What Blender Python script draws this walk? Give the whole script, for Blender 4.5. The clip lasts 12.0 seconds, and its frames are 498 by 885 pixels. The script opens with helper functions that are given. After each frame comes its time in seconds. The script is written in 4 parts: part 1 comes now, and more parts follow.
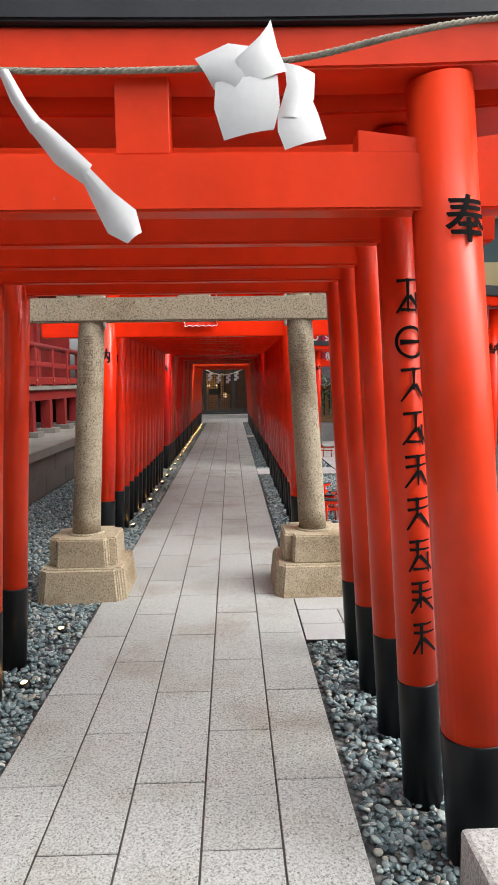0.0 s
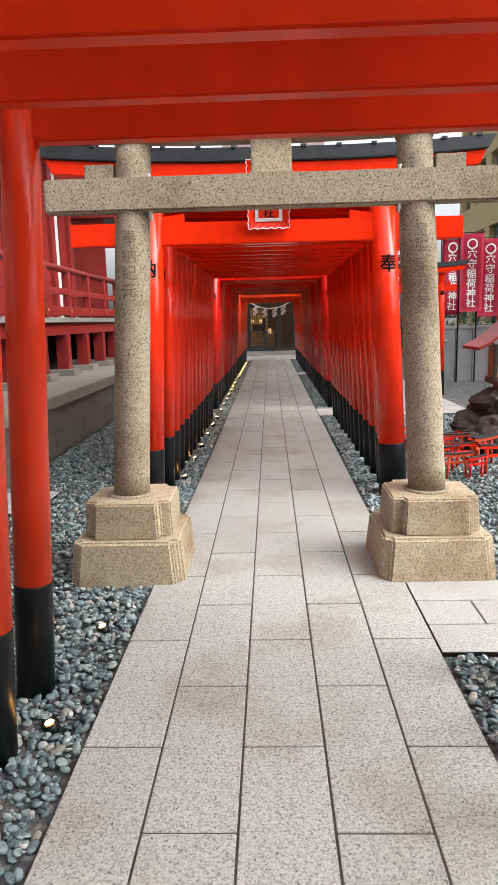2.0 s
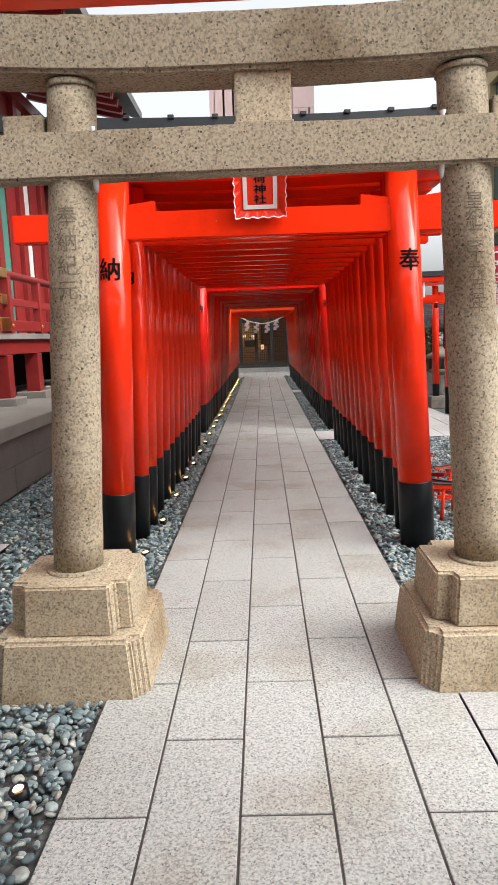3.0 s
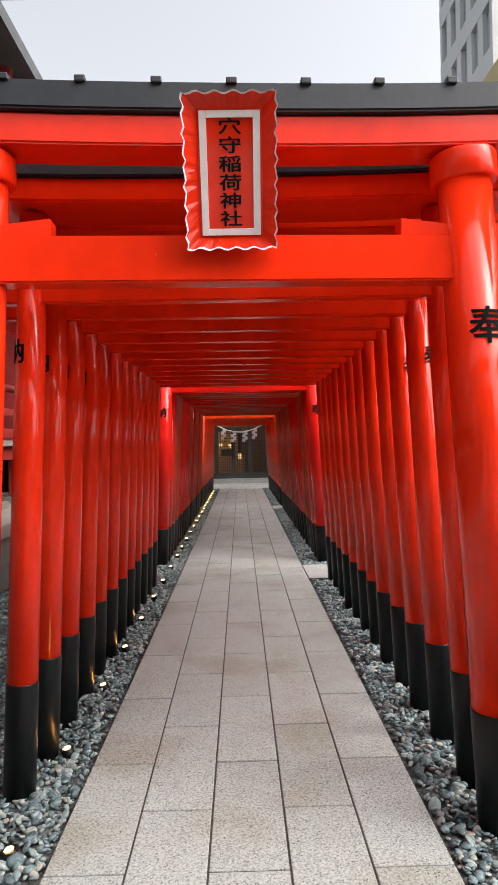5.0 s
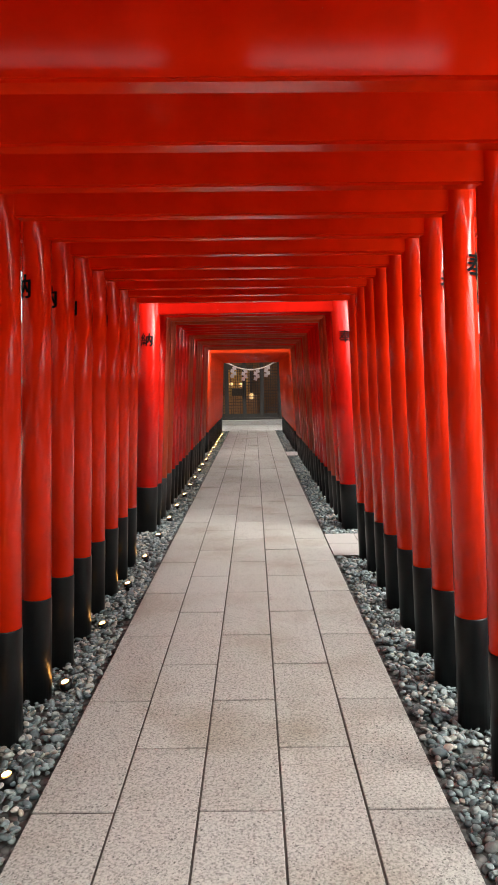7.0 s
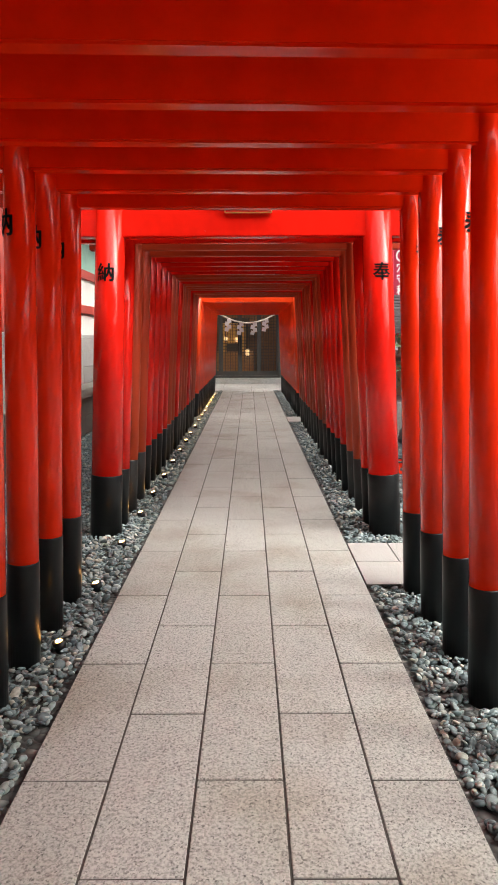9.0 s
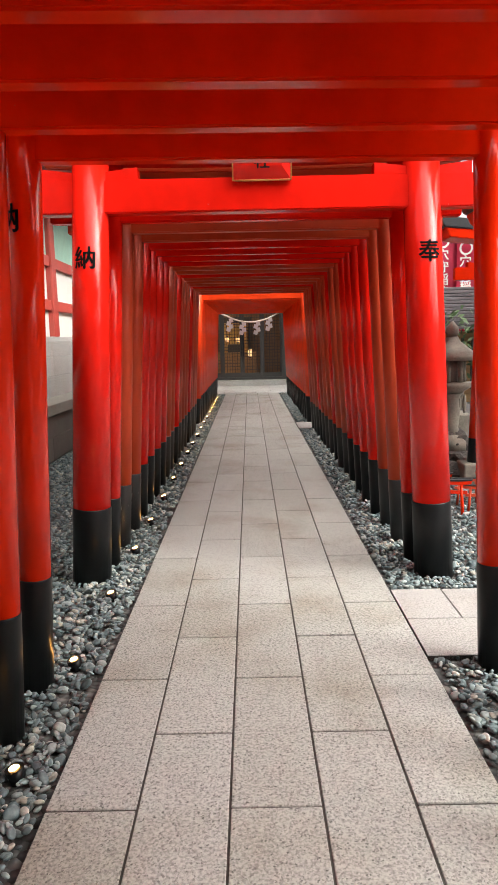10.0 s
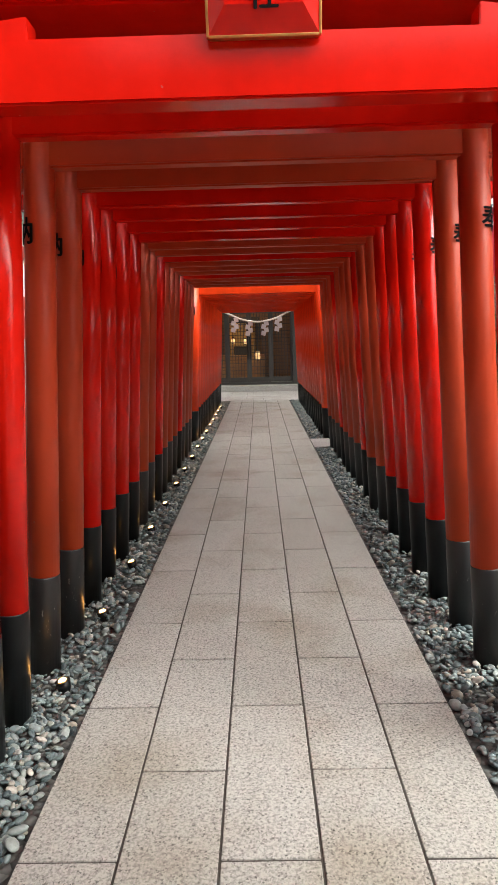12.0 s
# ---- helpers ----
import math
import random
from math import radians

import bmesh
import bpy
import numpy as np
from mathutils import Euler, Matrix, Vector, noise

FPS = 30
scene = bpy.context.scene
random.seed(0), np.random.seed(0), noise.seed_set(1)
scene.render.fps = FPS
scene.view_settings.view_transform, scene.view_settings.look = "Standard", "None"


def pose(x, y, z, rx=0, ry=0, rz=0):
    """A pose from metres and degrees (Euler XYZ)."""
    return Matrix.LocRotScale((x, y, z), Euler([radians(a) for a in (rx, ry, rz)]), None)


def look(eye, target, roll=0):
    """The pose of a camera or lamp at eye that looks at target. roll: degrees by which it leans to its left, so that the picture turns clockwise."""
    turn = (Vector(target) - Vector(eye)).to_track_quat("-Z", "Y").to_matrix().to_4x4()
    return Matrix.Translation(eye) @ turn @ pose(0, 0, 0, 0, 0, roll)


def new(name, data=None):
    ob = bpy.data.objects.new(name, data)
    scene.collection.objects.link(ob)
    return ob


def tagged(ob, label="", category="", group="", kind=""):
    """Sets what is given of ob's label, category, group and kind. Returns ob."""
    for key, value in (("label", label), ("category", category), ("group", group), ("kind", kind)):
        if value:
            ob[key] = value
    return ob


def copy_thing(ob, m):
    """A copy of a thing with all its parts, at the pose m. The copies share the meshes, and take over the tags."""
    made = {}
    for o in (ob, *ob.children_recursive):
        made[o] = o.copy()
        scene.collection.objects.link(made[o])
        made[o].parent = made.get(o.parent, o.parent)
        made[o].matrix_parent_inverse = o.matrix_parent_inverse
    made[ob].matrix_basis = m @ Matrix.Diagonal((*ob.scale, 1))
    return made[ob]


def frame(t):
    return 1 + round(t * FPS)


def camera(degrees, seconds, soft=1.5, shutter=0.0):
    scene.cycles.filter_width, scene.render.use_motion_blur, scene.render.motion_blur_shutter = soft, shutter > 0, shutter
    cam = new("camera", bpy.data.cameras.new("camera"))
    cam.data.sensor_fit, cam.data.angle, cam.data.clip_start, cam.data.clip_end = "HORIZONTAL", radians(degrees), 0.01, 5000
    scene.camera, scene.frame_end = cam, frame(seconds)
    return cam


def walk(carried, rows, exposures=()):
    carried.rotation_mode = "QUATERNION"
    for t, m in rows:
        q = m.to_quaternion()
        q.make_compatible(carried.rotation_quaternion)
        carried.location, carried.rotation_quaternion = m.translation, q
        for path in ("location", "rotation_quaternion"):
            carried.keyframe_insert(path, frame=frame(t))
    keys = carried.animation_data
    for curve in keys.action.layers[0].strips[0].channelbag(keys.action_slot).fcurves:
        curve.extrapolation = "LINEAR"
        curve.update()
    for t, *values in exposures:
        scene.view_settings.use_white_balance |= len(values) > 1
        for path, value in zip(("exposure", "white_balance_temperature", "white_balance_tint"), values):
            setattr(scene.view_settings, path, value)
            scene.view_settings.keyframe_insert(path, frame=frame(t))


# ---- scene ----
cam = camera(41.3, 12.0)
PATH = [
    (0, (0.288, 0.149, 1.697), (0.339, 2.140, 1.513), -0.85),
    (0.5, (0.181, 0.286, 1.660), (0.147, 2.271, 1.422), -0.72),
    (1, (0.127, 0.557, 1.619), (0.002, 2.526, 1.295), -1.40),
    (1.5, (0.067, 0.948, 1.560), (-0.046, 2.910, 1.190), -1.45),
    (2, (-0.022, 1.467, 1.545), (-0.092, 3.432, 1.182), -1.48),
    (2.5, (-0.004, 2.008, 1.525), (-0.048, 3.981, 1.202), -2.07),
    (2.7, (-0.013, 2.243, 1.514), (-0.064, 4.216, 1.188), -2.05),
    (4.3, (-0.070, 3.928, 1.514), (-0.059, 5.926, 1.426), -1.71),
    (4.5, (-0.060, 4.128, 1.543), (-0.030, 6.128, 1.505), -1.41),
    (5, (-0.001, 4.581, 1.540), (0.026, 6.581, 1.546), -1.24),
    (5.5, (0.026, 4.976, 1.526), (0.043, 6.975, 1.479), -1.17),
    (6, (0.049, 5.382, 1.523), (0.060, 7.379, 1.422), -1.11),
    (6.5, (0.096, 5.891, 1.535), (0.095, 7.886, 1.394), -1.01),
    (7, (0.071, 6.406, 1.510), (0.054, 8.398, 1.335), -0.98),
    (8.8, (0.038, 8.030, 1.489), (0.038, 10.006, 1.186), -0.26),
    (9, (0.037, 8.232, 1.490), (0.035, 10.208, 1.183), -0.26),
    (9.5, (-0.017, 8.727, 1.483), (-0.025, 10.701, 1.164), -0.47),
    (10, (-0.059, 9.197, 1.486), (-0.065, 11.173, 1.180), -1.19),
    (10.5, (-0.050, 9.657, 1.490), (-0.058, 11.637, 1.210), -1.92),
    (11, (-0.066, 10.147, 1.489), (-0.076, 12.131, 1.232), -1.88),
    (11.5, (-0.038, 10.628, 1.481), (-0.056, 12.609, 1.202), -1.46),
    (12, (-0.003, 11.057, 1.495), (-0.038, 13.034, 1.193), -1.47),
]
walk(cam, [(t, look(eye, target, roll)) for t, eye, target, roll in PATH], [(0, 1.0, 6400, 10), (2.5, 1.3, 6450, 10), (5, 1.2, 6500, 10), (7, 1.5, 6900, 10), (9, 1.65, 6900, 10), (10.5, 1.65, 6900, 10), (12, 1.5, 6900, 10)])

# ---- light ----
world = bpy.data.worlds.new("overcast_sky")
scene.world = world
world.use_nodes = True
wn, wl = world.node_tree.nodes, world.node_tree.links
wn.clear()
sky = wn.new("ShaderNodeTexSky")
sky.sky_type = "NISHITA"
sky.sun_disc = False
sky.sun_elevation, sky.sun_rotation = radians(48), radians(110)
sky.air_density, sky.dust_density, sky.ozone_density = 1.0, 6.0, 1.0
grey = wn.new("ShaderNodeHueSaturation")
grey.inputs["Saturation"].default_value = 0.22
bg = wn.new("ShaderNodeBackground")
bg.inputs["Strength"].default_value = 0.15
wo = wn.new("ShaderNodeOutputWorld")
wl.new(sky.outputs[0], grey.inputs["Color"])
wl.new(grey.outputs[0], bg.inputs["Color"])
wl.new(bg.outputs[0], wo.inputs[0])
sun = new("sun", bpy.data.lights.new("sun", "SUN"))
sun.data.energy, sun.data.angle, sun.data.color = 0.9, radians(90), (1, 0.97, 0.93)
sun.matrix_world = look((0, 0, 0), (-0.6, 0.2, -0.75))


# ---- materials ----
def material(name, colour, rough=0.6, metal=0.0, spec=0.5):
    """A node material; returns it, its nodes, links and the shader."""
    m = bpy.data.materials.new(name)
    m.use_nodes = True
    n, l = m.node_tree.nodes, m.node_tree.links
    b = n["Principled BSDF"]
    b.inputs["Base Color"].default_value = (*colour, 1)
    b.inputs["Roughness"].default_value = rough
    b.inputs["Metallic"].default_value = metal
    b.inputs["Specular IOR Level"].default_value = spec
    return m, n, l, b


def noise_node(n, l, scale, detail=4, rough=0.6, coord="Object", stretch=None):
    tc = n.new("ShaderNodeTexCoord")
    t = n.new("ShaderNodeTexNoise")
    t.inputs["Scale"].default_value, t.inputs["Detail"].default_value, t.inputs["Roughness"].default_value = scale, detail, rough
    if stretch:
        mp = n.new("ShaderNodeMapping")
        mp.inputs["Scale"].default_value = stretch
        l.new(tc.outputs[coord], mp.inputs["Vector"])
        l.new(mp.outputs[0], t.inputs["Vector"])
    else:
        l.new(tc.outputs[coord], t.inputs["Vector"])
    return t


def ramp(n, l, src, stops):
    r = n.new("ShaderNodeValToRGB")
    while len(r.color_ramp.elements) < len(stops):
        r.color_ramp.elements.new(0.5)
    for e, (p, c) in zip(r.color_ramp.elements, stops):
        e.position = p
        e.color = (*c, 1) if len(c) == 3 else c
    l.new(src, r.inputs[0])
    return r


def mix(n, l, a, b, fac, mode="MIX"):
    m = n.new("ShaderNodeMix")
    m.data_type, m.blend_type = "RGBA", mode
    for sock, v in ((m.inputs[6], a), (m.inputs[7], b)):
        if isinstance(v, tuple):
            sock.default_value = (*v, 1)
        else:
            l.new(v, sock)
    if isinstance(fac, float):
        m.inputs[0].default_value = fac
    else:
        l.new(fac, m.inputs[0])
    return m.outputs[2]


def bump(n, l, b, src, strength, dist):
    k = n.new("ShaderNodeBump")
    k.inputs["Strength"].default_value, k.inputs["Distance"].default_value = strength, dist
    l.new(src, k.inputs["Height"])
    l.new(k.outputs[0], b.inputs["Normal"])
    return k


def varied(name, colour, rough=0.6, metal=0.0, amount=0.25, scale=6.0, fine=60.0, bumps=0.15, dist=0.004, hue=None, spec=0.5, stretch=None, piece=0.0):
    """Paint, stone or wood: two scales of mottling, fine relief, uneven gloss, and a shift of tone from piece to piece."""
    m, n, l, b = material(name, colour, rough, metal, spec)
    big = noise_node(n, l, scale, 5, 0.6, stretch=stretch)
    small = noise_node(n, l, fine, 3, 0.6, stretch=stretch)
    dark = tuple(c * (1 - amount) for c in colour)
    light = hue or tuple(min(1, c * (1 + amount * 0.6)) for c in colour)
    r = ramp(n, l, big.outputs[0], [(0.3, dark), (0.55, colour), (0.75, light)])
    r2 = ramp(n, l, small.outputs[0], [(0.35, (1 - amount * 0.5,) * 3), (0.6, (1, 1, 1))])
    out = mix(n, l, r.outputs[0], r2.outputs[0], 1.0, "MULTIPLY")
    if piece:
        oi = n.new("ShaderNodeObjectInfo")
        pr = ramp(n, l, oi.outputs["Random"], [(0.0, (1 - piece,) * 3), (1.0, (1 + piece * 0.4,) * 3)])
        out = mix(n, l, out, pr.outputs[0], 1.0, "MULTIPLY")
    l.new(out, b.inputs["Base Color"])
    rr = n.new("ShaderNodeMapRange")
    rr.inputs["To Min"].default_value, rr.inputs["To Max"].default_value = rough * 0.8, min(1, rough * 1.25)
    l.new(big.outputs[0], rr.inputs[0])
    l.new(rr.outputs[0], b.inputs["Roughness"])
    if bumps:
        bump(n, l, b, small.outputs[0], bumps, dist)
    return m


def paint(name, colour, rough=0.42):
    """Glossy lacquer on wood: faint lengthwise brushing, thin scuffs and small chips."""
    m, n, l, b = material(name, colour, rough, 0, 0.3)
    big = noise_node(n, l, 2.2, 4)
    brush = noise_node(n, l, 9, 5, 0.65)
    chip = noise_node(n, l, 38, 2, 0.5)
    r = ramp(n, l, big.outputs[0], [(0.3, tuple(c * 0.86 for c in colour)), (0.7, tuple(min(1, c * 1.08) for c in colour))])
    r2 = ramp(n, l, brush.outputs[0], [(0.35, (0.93,) * 3), (0.6, (1, 1, 1))])
    out = mix(n, l, r.outputs[0], r2.outputs[0], 1.0, "MULTIPLY")
    ch = ramp(n, l, chip.outputs[0], [(0.775, (0, 0, 0)), (0.8, (1, 1, 1))])
    out = mix(n, l, out, tuple(min(1, c * 0.6 + 0.1) for c in colour), ch.outputs[0])
    l.new(out, b.inputs["Base Color"])
    rr = n.new("ShaderNodeMapRange")
    rr.inputs["To Min"].default_value, rr.inputs["To Max"].default_value = rough * 0.75, rough * 1.35
    l.new(brush.outputs[0], rr.inputs[0])
    l.new(rr.outputs[0], b.inputs["Roughness"])
    bump(n, l, b, brush.outputs[0], 0.015, 0.004)
    return m


def granite(name, light, dark, warm, speck=150.0, piece=0.1, rough=0.75, coarse=95):
    """Flamed granite: salt-and-pepper grains, faint warm stains, tone that shifts from slab to slab."""
    m, n, l, b = material(name, light, rough, 0, 0.3)
    tc = n.new("ShaderNodeTexCoord")
    v = n.new("ShaderNodeTexVoronoi")
    v.inputs["Scale"].default_value = speck
    geo = n.new("ShaderNodeNewGeometry")
    l.new(geo.outputs["Position"], v.inputs["Vector"])
    g = ramp(n, l, v.outputs["Color"], [(0.0, dark), (0.22, tuple(c * 0.75 for c in light)), (0.45, light), (1.0, tuple(min(1, c * 1.12) for c in light))])
    mid = n.new("ShaderNodeTexNoise")
    mid.inputs["Scale"].default_value, mid.inputs["Detail"].default_value = coarse, 4
    l.new(geo.outputs["Position"], mid.inputs["Vector"])
    mr = ramp(n, l, mid.outputs[0], [(0.36, (0.68,) * 3), (0.52, (1, 1, 1)), (0.7, (1.12, 1.11, 1.09))])
    out = mix(n, l, g.outputs[0], mr.outputs[0], 1.0, "MULTIPLY")
    st = n.new("ShaderNodeTexNoise")
    st.inputs["Scale"].default_value, st.inputs["Detail"].default_value = 1.7, 5
    l.new(geo.outputs["Position"], st.inputs["Vector"])
    sr = ramp(n, l, st.outputs[0], [(0.5, (1, 1, 1)), (0.72, warm)])
    out = mix(n, l, out, sr.outputs[0], 1.0, "MULTIPLY")
    oi = n.new("ShaderNodeObjectInfo")
    pr = ramp(n, l, oi.outputs["Random"], [(0.0, (1 - piece, 1 - piece * 1.1, 1 - piece * 1.25)), (1.0, (1, 1, 1))])
    out = mix(n, l, out, pr.outputs[0], 1.0, "MULTIPLY")
    l.new(out, b.inputs["Base Color"])
    bump(n, l, b, mid.outputs[0], 0.25, 0.003)
    return m


M = {
    "vermilion": paint("vermilion", (0.86, 0.029, 0.005), 0.115),
    "vermilion_old": paint("vermilion_old", (0.8, 0.05, 0.012), 0.3),
    "orange": paint("orange", (0.88, 0.062, 0.012), 0.22),
    "crimson": paint("crimson", (0.74, 0.012, 0.006), 0.16),
    "rust": paint("rust", (0.52, 0.056, 0.018), 0.4),
    "black": varied("black_paint", (0.007, 0.008, 0.009), 0.35, amount=0.3, bumps=0.05, spec=0.22),
    "kasagi": varied("dark_roof_paint", (0.022, 0.025, 0.03), 0.45, amount=0.3),
    "scuffed": varied("scuffed_black_paint", (0.014, 0.014, 0.015), 0.4, amount=0.3),
    "ink": varied("ink", (0.006, 0.006, 0.006), 0.85, bumps=0, spec=0.12),
    "white": varied("white_paint", (0.8, 0.79, 0.76), 0.5, amount=0.06, bumps=0.05),
    "gold": varied("gold_leaf", (0.75, 0.5, 0.16), 0.32, 1.0, amount=0.2),
    "slab": granite("paving_granite", (0.42, 0.435, 0.42), (0.085, 0.09, 0.086), (0.78, 0.73, 0.66), 175, coarse=90),
    "pale_slab": granite("pale_granite", (0.4, 0.4, 0.395), (0.16, 0.16, 0.16), (0.9, 0.87, 0.82), 220),
    "stone": granite("weathered_granite", (0.36, 0.305, 0.22), (0.035, 0.028, 0.02), (0.42, 0.34, 0.26), 130, 0.05, 0.9, 80),
    "stone_base": granite("tan_stone", (0.44, 0.37, 0.262), (0.14, 0.1, 0.06), (0.5, 0.4, 0.29), 150, 0.08, 0.9, 85),
    "joint": varied("joint_earth", (0.06, 0.056, 0.05), 0.95, amount=0.4),
    "grey_stone": varied("plinth_stone", (0.15, 0.138, 0.122), 0.8, amount=0.3, scale=1.5, fine=40, piece=0.15),
    "pale_stone": varied("coping_stone", (0.25, 0.235, 0.21), 0.8, amount=0.25, scale=1.5, fine=50),
    "maroon": varied("maroon_paint", (0.27, 0.022, 0.02), 0.4, amount=0.25, scale=3),
    "plaster": varied("white_plaster", (0.62, 0.61, 0.58), 0.8, amount=0.07, scale=1.2),
    "teal": varied("teal_paint", (0.07, 0.24, 0.19), 0.5, amount=0.15),
    "underfloor_shade": varied("underfloor_shade_black", (0.02, 0.016, 0.013), 0.9, amount=0.3),
    "dark_wood": varied("dark_wood", (0.03, 0.027, 0.025), 0.45, amount=0.3, scale=8, stretch=(4, 4, 0.4)),
}

# scratches through the black paint
sc_n, sc_l = M["scuffed"].node_tree.nodes, M["scuffed"].node_tree.links
sc_b = sc_n["Principled BSDF"]
scr = noise_node(sc_n, sc_l, 16, 6, 0.75, stretch=(2.5, 2.5, 1))
scm = ramp(sc_n, sc_l, scr.outputs[0], [(0.64, (0, 0, 0)), (0.68, (1, 1, 1))])
sc_l.new(mix(sc_n, sc_l, (0.013, 0.013, 0.014), (0.2, 0.19, 0.17), scm.outputs[0]), sc_b.inputs["Base Color"])

# gravel
gm, gn, gl, gb = material("river_gravel", (0.14, 0.15, 0.15), 0.5)
gg = gn.new("ShaderNodeNewGeometry")
gr = ramp(gn, gl, gg.outputs["Random Per Island"], [(0.0, (0.060, 0.090, 0.100)), (0.3, (0.120, 0.170, 0.182)), (0.6, (0.190, 0.252, 0.260)), (0.85, (0.300, 0.350, 0.340)), (0.95, (0.310, 0.300, 0.250)), (1.0, (0.488, 0.488, 0.459))])
gx = noise_node(gn, gl, 70, 3)
gx2 = ramp(gn, gl, gx.outputs[0], [(0.3, (0.75,) * 3), (0.65, (1.1,) * 3)])
gl.new(mix(gn, gl, gr.outputs[0], gx2.outputs[0], 1.0, "MULTIPLY"), gb.inputs["Base Color"])
bump(gn, gl, gb, gx.outputs[0], 0.1, 0.003)
M["gravel"] = gm
sm, sn, sl, sb = material("gravel_bed", (0.07, 0.075, 0.075), 0.8)
sv = sn.new("ShaderNodeTexVoronoi")
sv.inputs["Scale"].default_value = 26
stc = sn.new("ShaderNodeNewGeometry")
sl.new(stc.outputs["Position"], sv.inputs["Vector"])
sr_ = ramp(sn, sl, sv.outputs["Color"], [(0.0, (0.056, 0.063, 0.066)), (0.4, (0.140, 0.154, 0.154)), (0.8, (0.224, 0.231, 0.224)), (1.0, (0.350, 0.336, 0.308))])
# Colour darkens towards cell edges, painting the shade between pebbles.
cell_shade = ramp(sn, sl, sv.outputs["Distance"], [(0.0, (1, 1, 1)), (0.7, (0.35,) * 3)])
sl.new(mix(sn, sl, sr_.outputs[0], cell_shade.outputs[0], 1.0, "MULTIPLY"), sb.inputs["Base Color"])
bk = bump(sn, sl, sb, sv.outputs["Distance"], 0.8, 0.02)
bk.invert = True
M["bed"] = sm

lm, ln, ll, lb = material("lamp_glow", (1, 0.75, 0.4))
lb.inputs["Emission Color"].default_value = (1, 0.47, 0.12, 1)
lb.inputs["Emission Strength"].default_value = 16
M["glow"] = lm


# ---- mesh helpers ----
def finish(bm, name, mat, parent=None, label="", smooth=False):
    me = bpy.data.meshes.new(name)
    bmesh.ops.recalc_face_normals(bm, faces=bm.faces[:])
    bm.to_mesh(me)
    bm.free()
    if smooth:
        for p in me.polygons:
            p.use_smooth = True
    me.materials.append(M[mat] if isinstance(mat, str) else mat)
    ob = new(name, me)
    if parent:
        ob.parent = parent
    if label:
        ob["label"] = label
    return ob


def part(name, bm, mat, parent, label="", smooth=False):
    return finish(bm, name, mat, parent, label, smooth)


def empty(name, loc, label, category, group="", kind=""):
    ob = new(name)
    ob.location = loc
    ob.empty_display_size = 0.2
    return tagged(ob, label, category, group, kind)


def add_box(bm, x0, x1, y0, y1, z0, z1, bevel=0.0, m=None):
    r = bmesh.ops.create_cube(bm, size=1)
    vs = r["verts"]
    for v in vs:
        v.co = Vector((x0 + (v.co.x + 0.5) * (x1 - x0), y0 + (v.co.y + 0.5) * (y1 - y0), z0 + (v.co.z + 0.5) * (z1 - z0)))
    if m is not None:
        bmesh.ops.transform(bm, matrix=m, verts=vs)
    if bevel:
        es = list({e for v in vs for e in v.link_edges})
        bmesh.ops.bevel(bm, geom=es, offset=bevel, segments=2, profile=0.5, affect="EDGES")
    return bm


def box(x0, x1, y0, y1, z0, z1, bevel=0.0, m=None):
    return add_box(bmesh.new(), x0, x1, y0, y1, z0, z1, bevel, m)


def add_rod(bm, a, b, r0, r1=None, seg=20, rings=None):
    """A round bar from a to b; rings: (share of the length, radius)."""
    a, b = Vector(a), Vector(b)
    rows = rings or [(0, r0), (1, r0 if r1 is None else r1)]
    q = (b - a).to_track_quat("Z", "Y").to_matrix()
    loops = []
    for s, r in rows:
        c = a.lerp(b, s)
        loops.append([bm.verts.new(c + q @ Vector((r * math.cos(2 * math.pi * i / seg), r * math.sin(2 * math.pi * i / seg), 0))) for i in range(seg)])
    for p, n_ in zip(loops, loops[1:]):
        for i in range(seg):
            f = bm.faces.new((p[i], p[(i + 1) % seg], n_[(i + 1) % seg], n_[i]))
            f.smooth = True
    bm.faces.new(loops[0][::-1])
    bm.faces.new(loops[-1])
    return bm


def rod(a, b, r0, r1=None, seg=20, rings=None):
    return add_rod(bmesh.new(), a, b, r0, r1, seg, rings)


def prism(points, z0, z1, bevel=0.0):
    """A flat outline in x and y, raised from z0 to z1."""
    bm = bmesh.new()
    lo = [bm.verts.new((x, y, z0)) for x, y in points]
    hi = [bm.verts.new((x, y, z1)) for x, y in points]
    bm.faces.new(lo[::-1])
    bm.faces.new(hi)
    for i in range(len(points)):
        j = (i + 1) % len(points)
        bm.faces.new((lo[i], lo[j], hi[j], hi[i]))
    if bevel:
        bmesh.ops.bevel(bm, geom=bm.edges[:], offset=bevel, segments=2, affect="EDGES")
    return bm


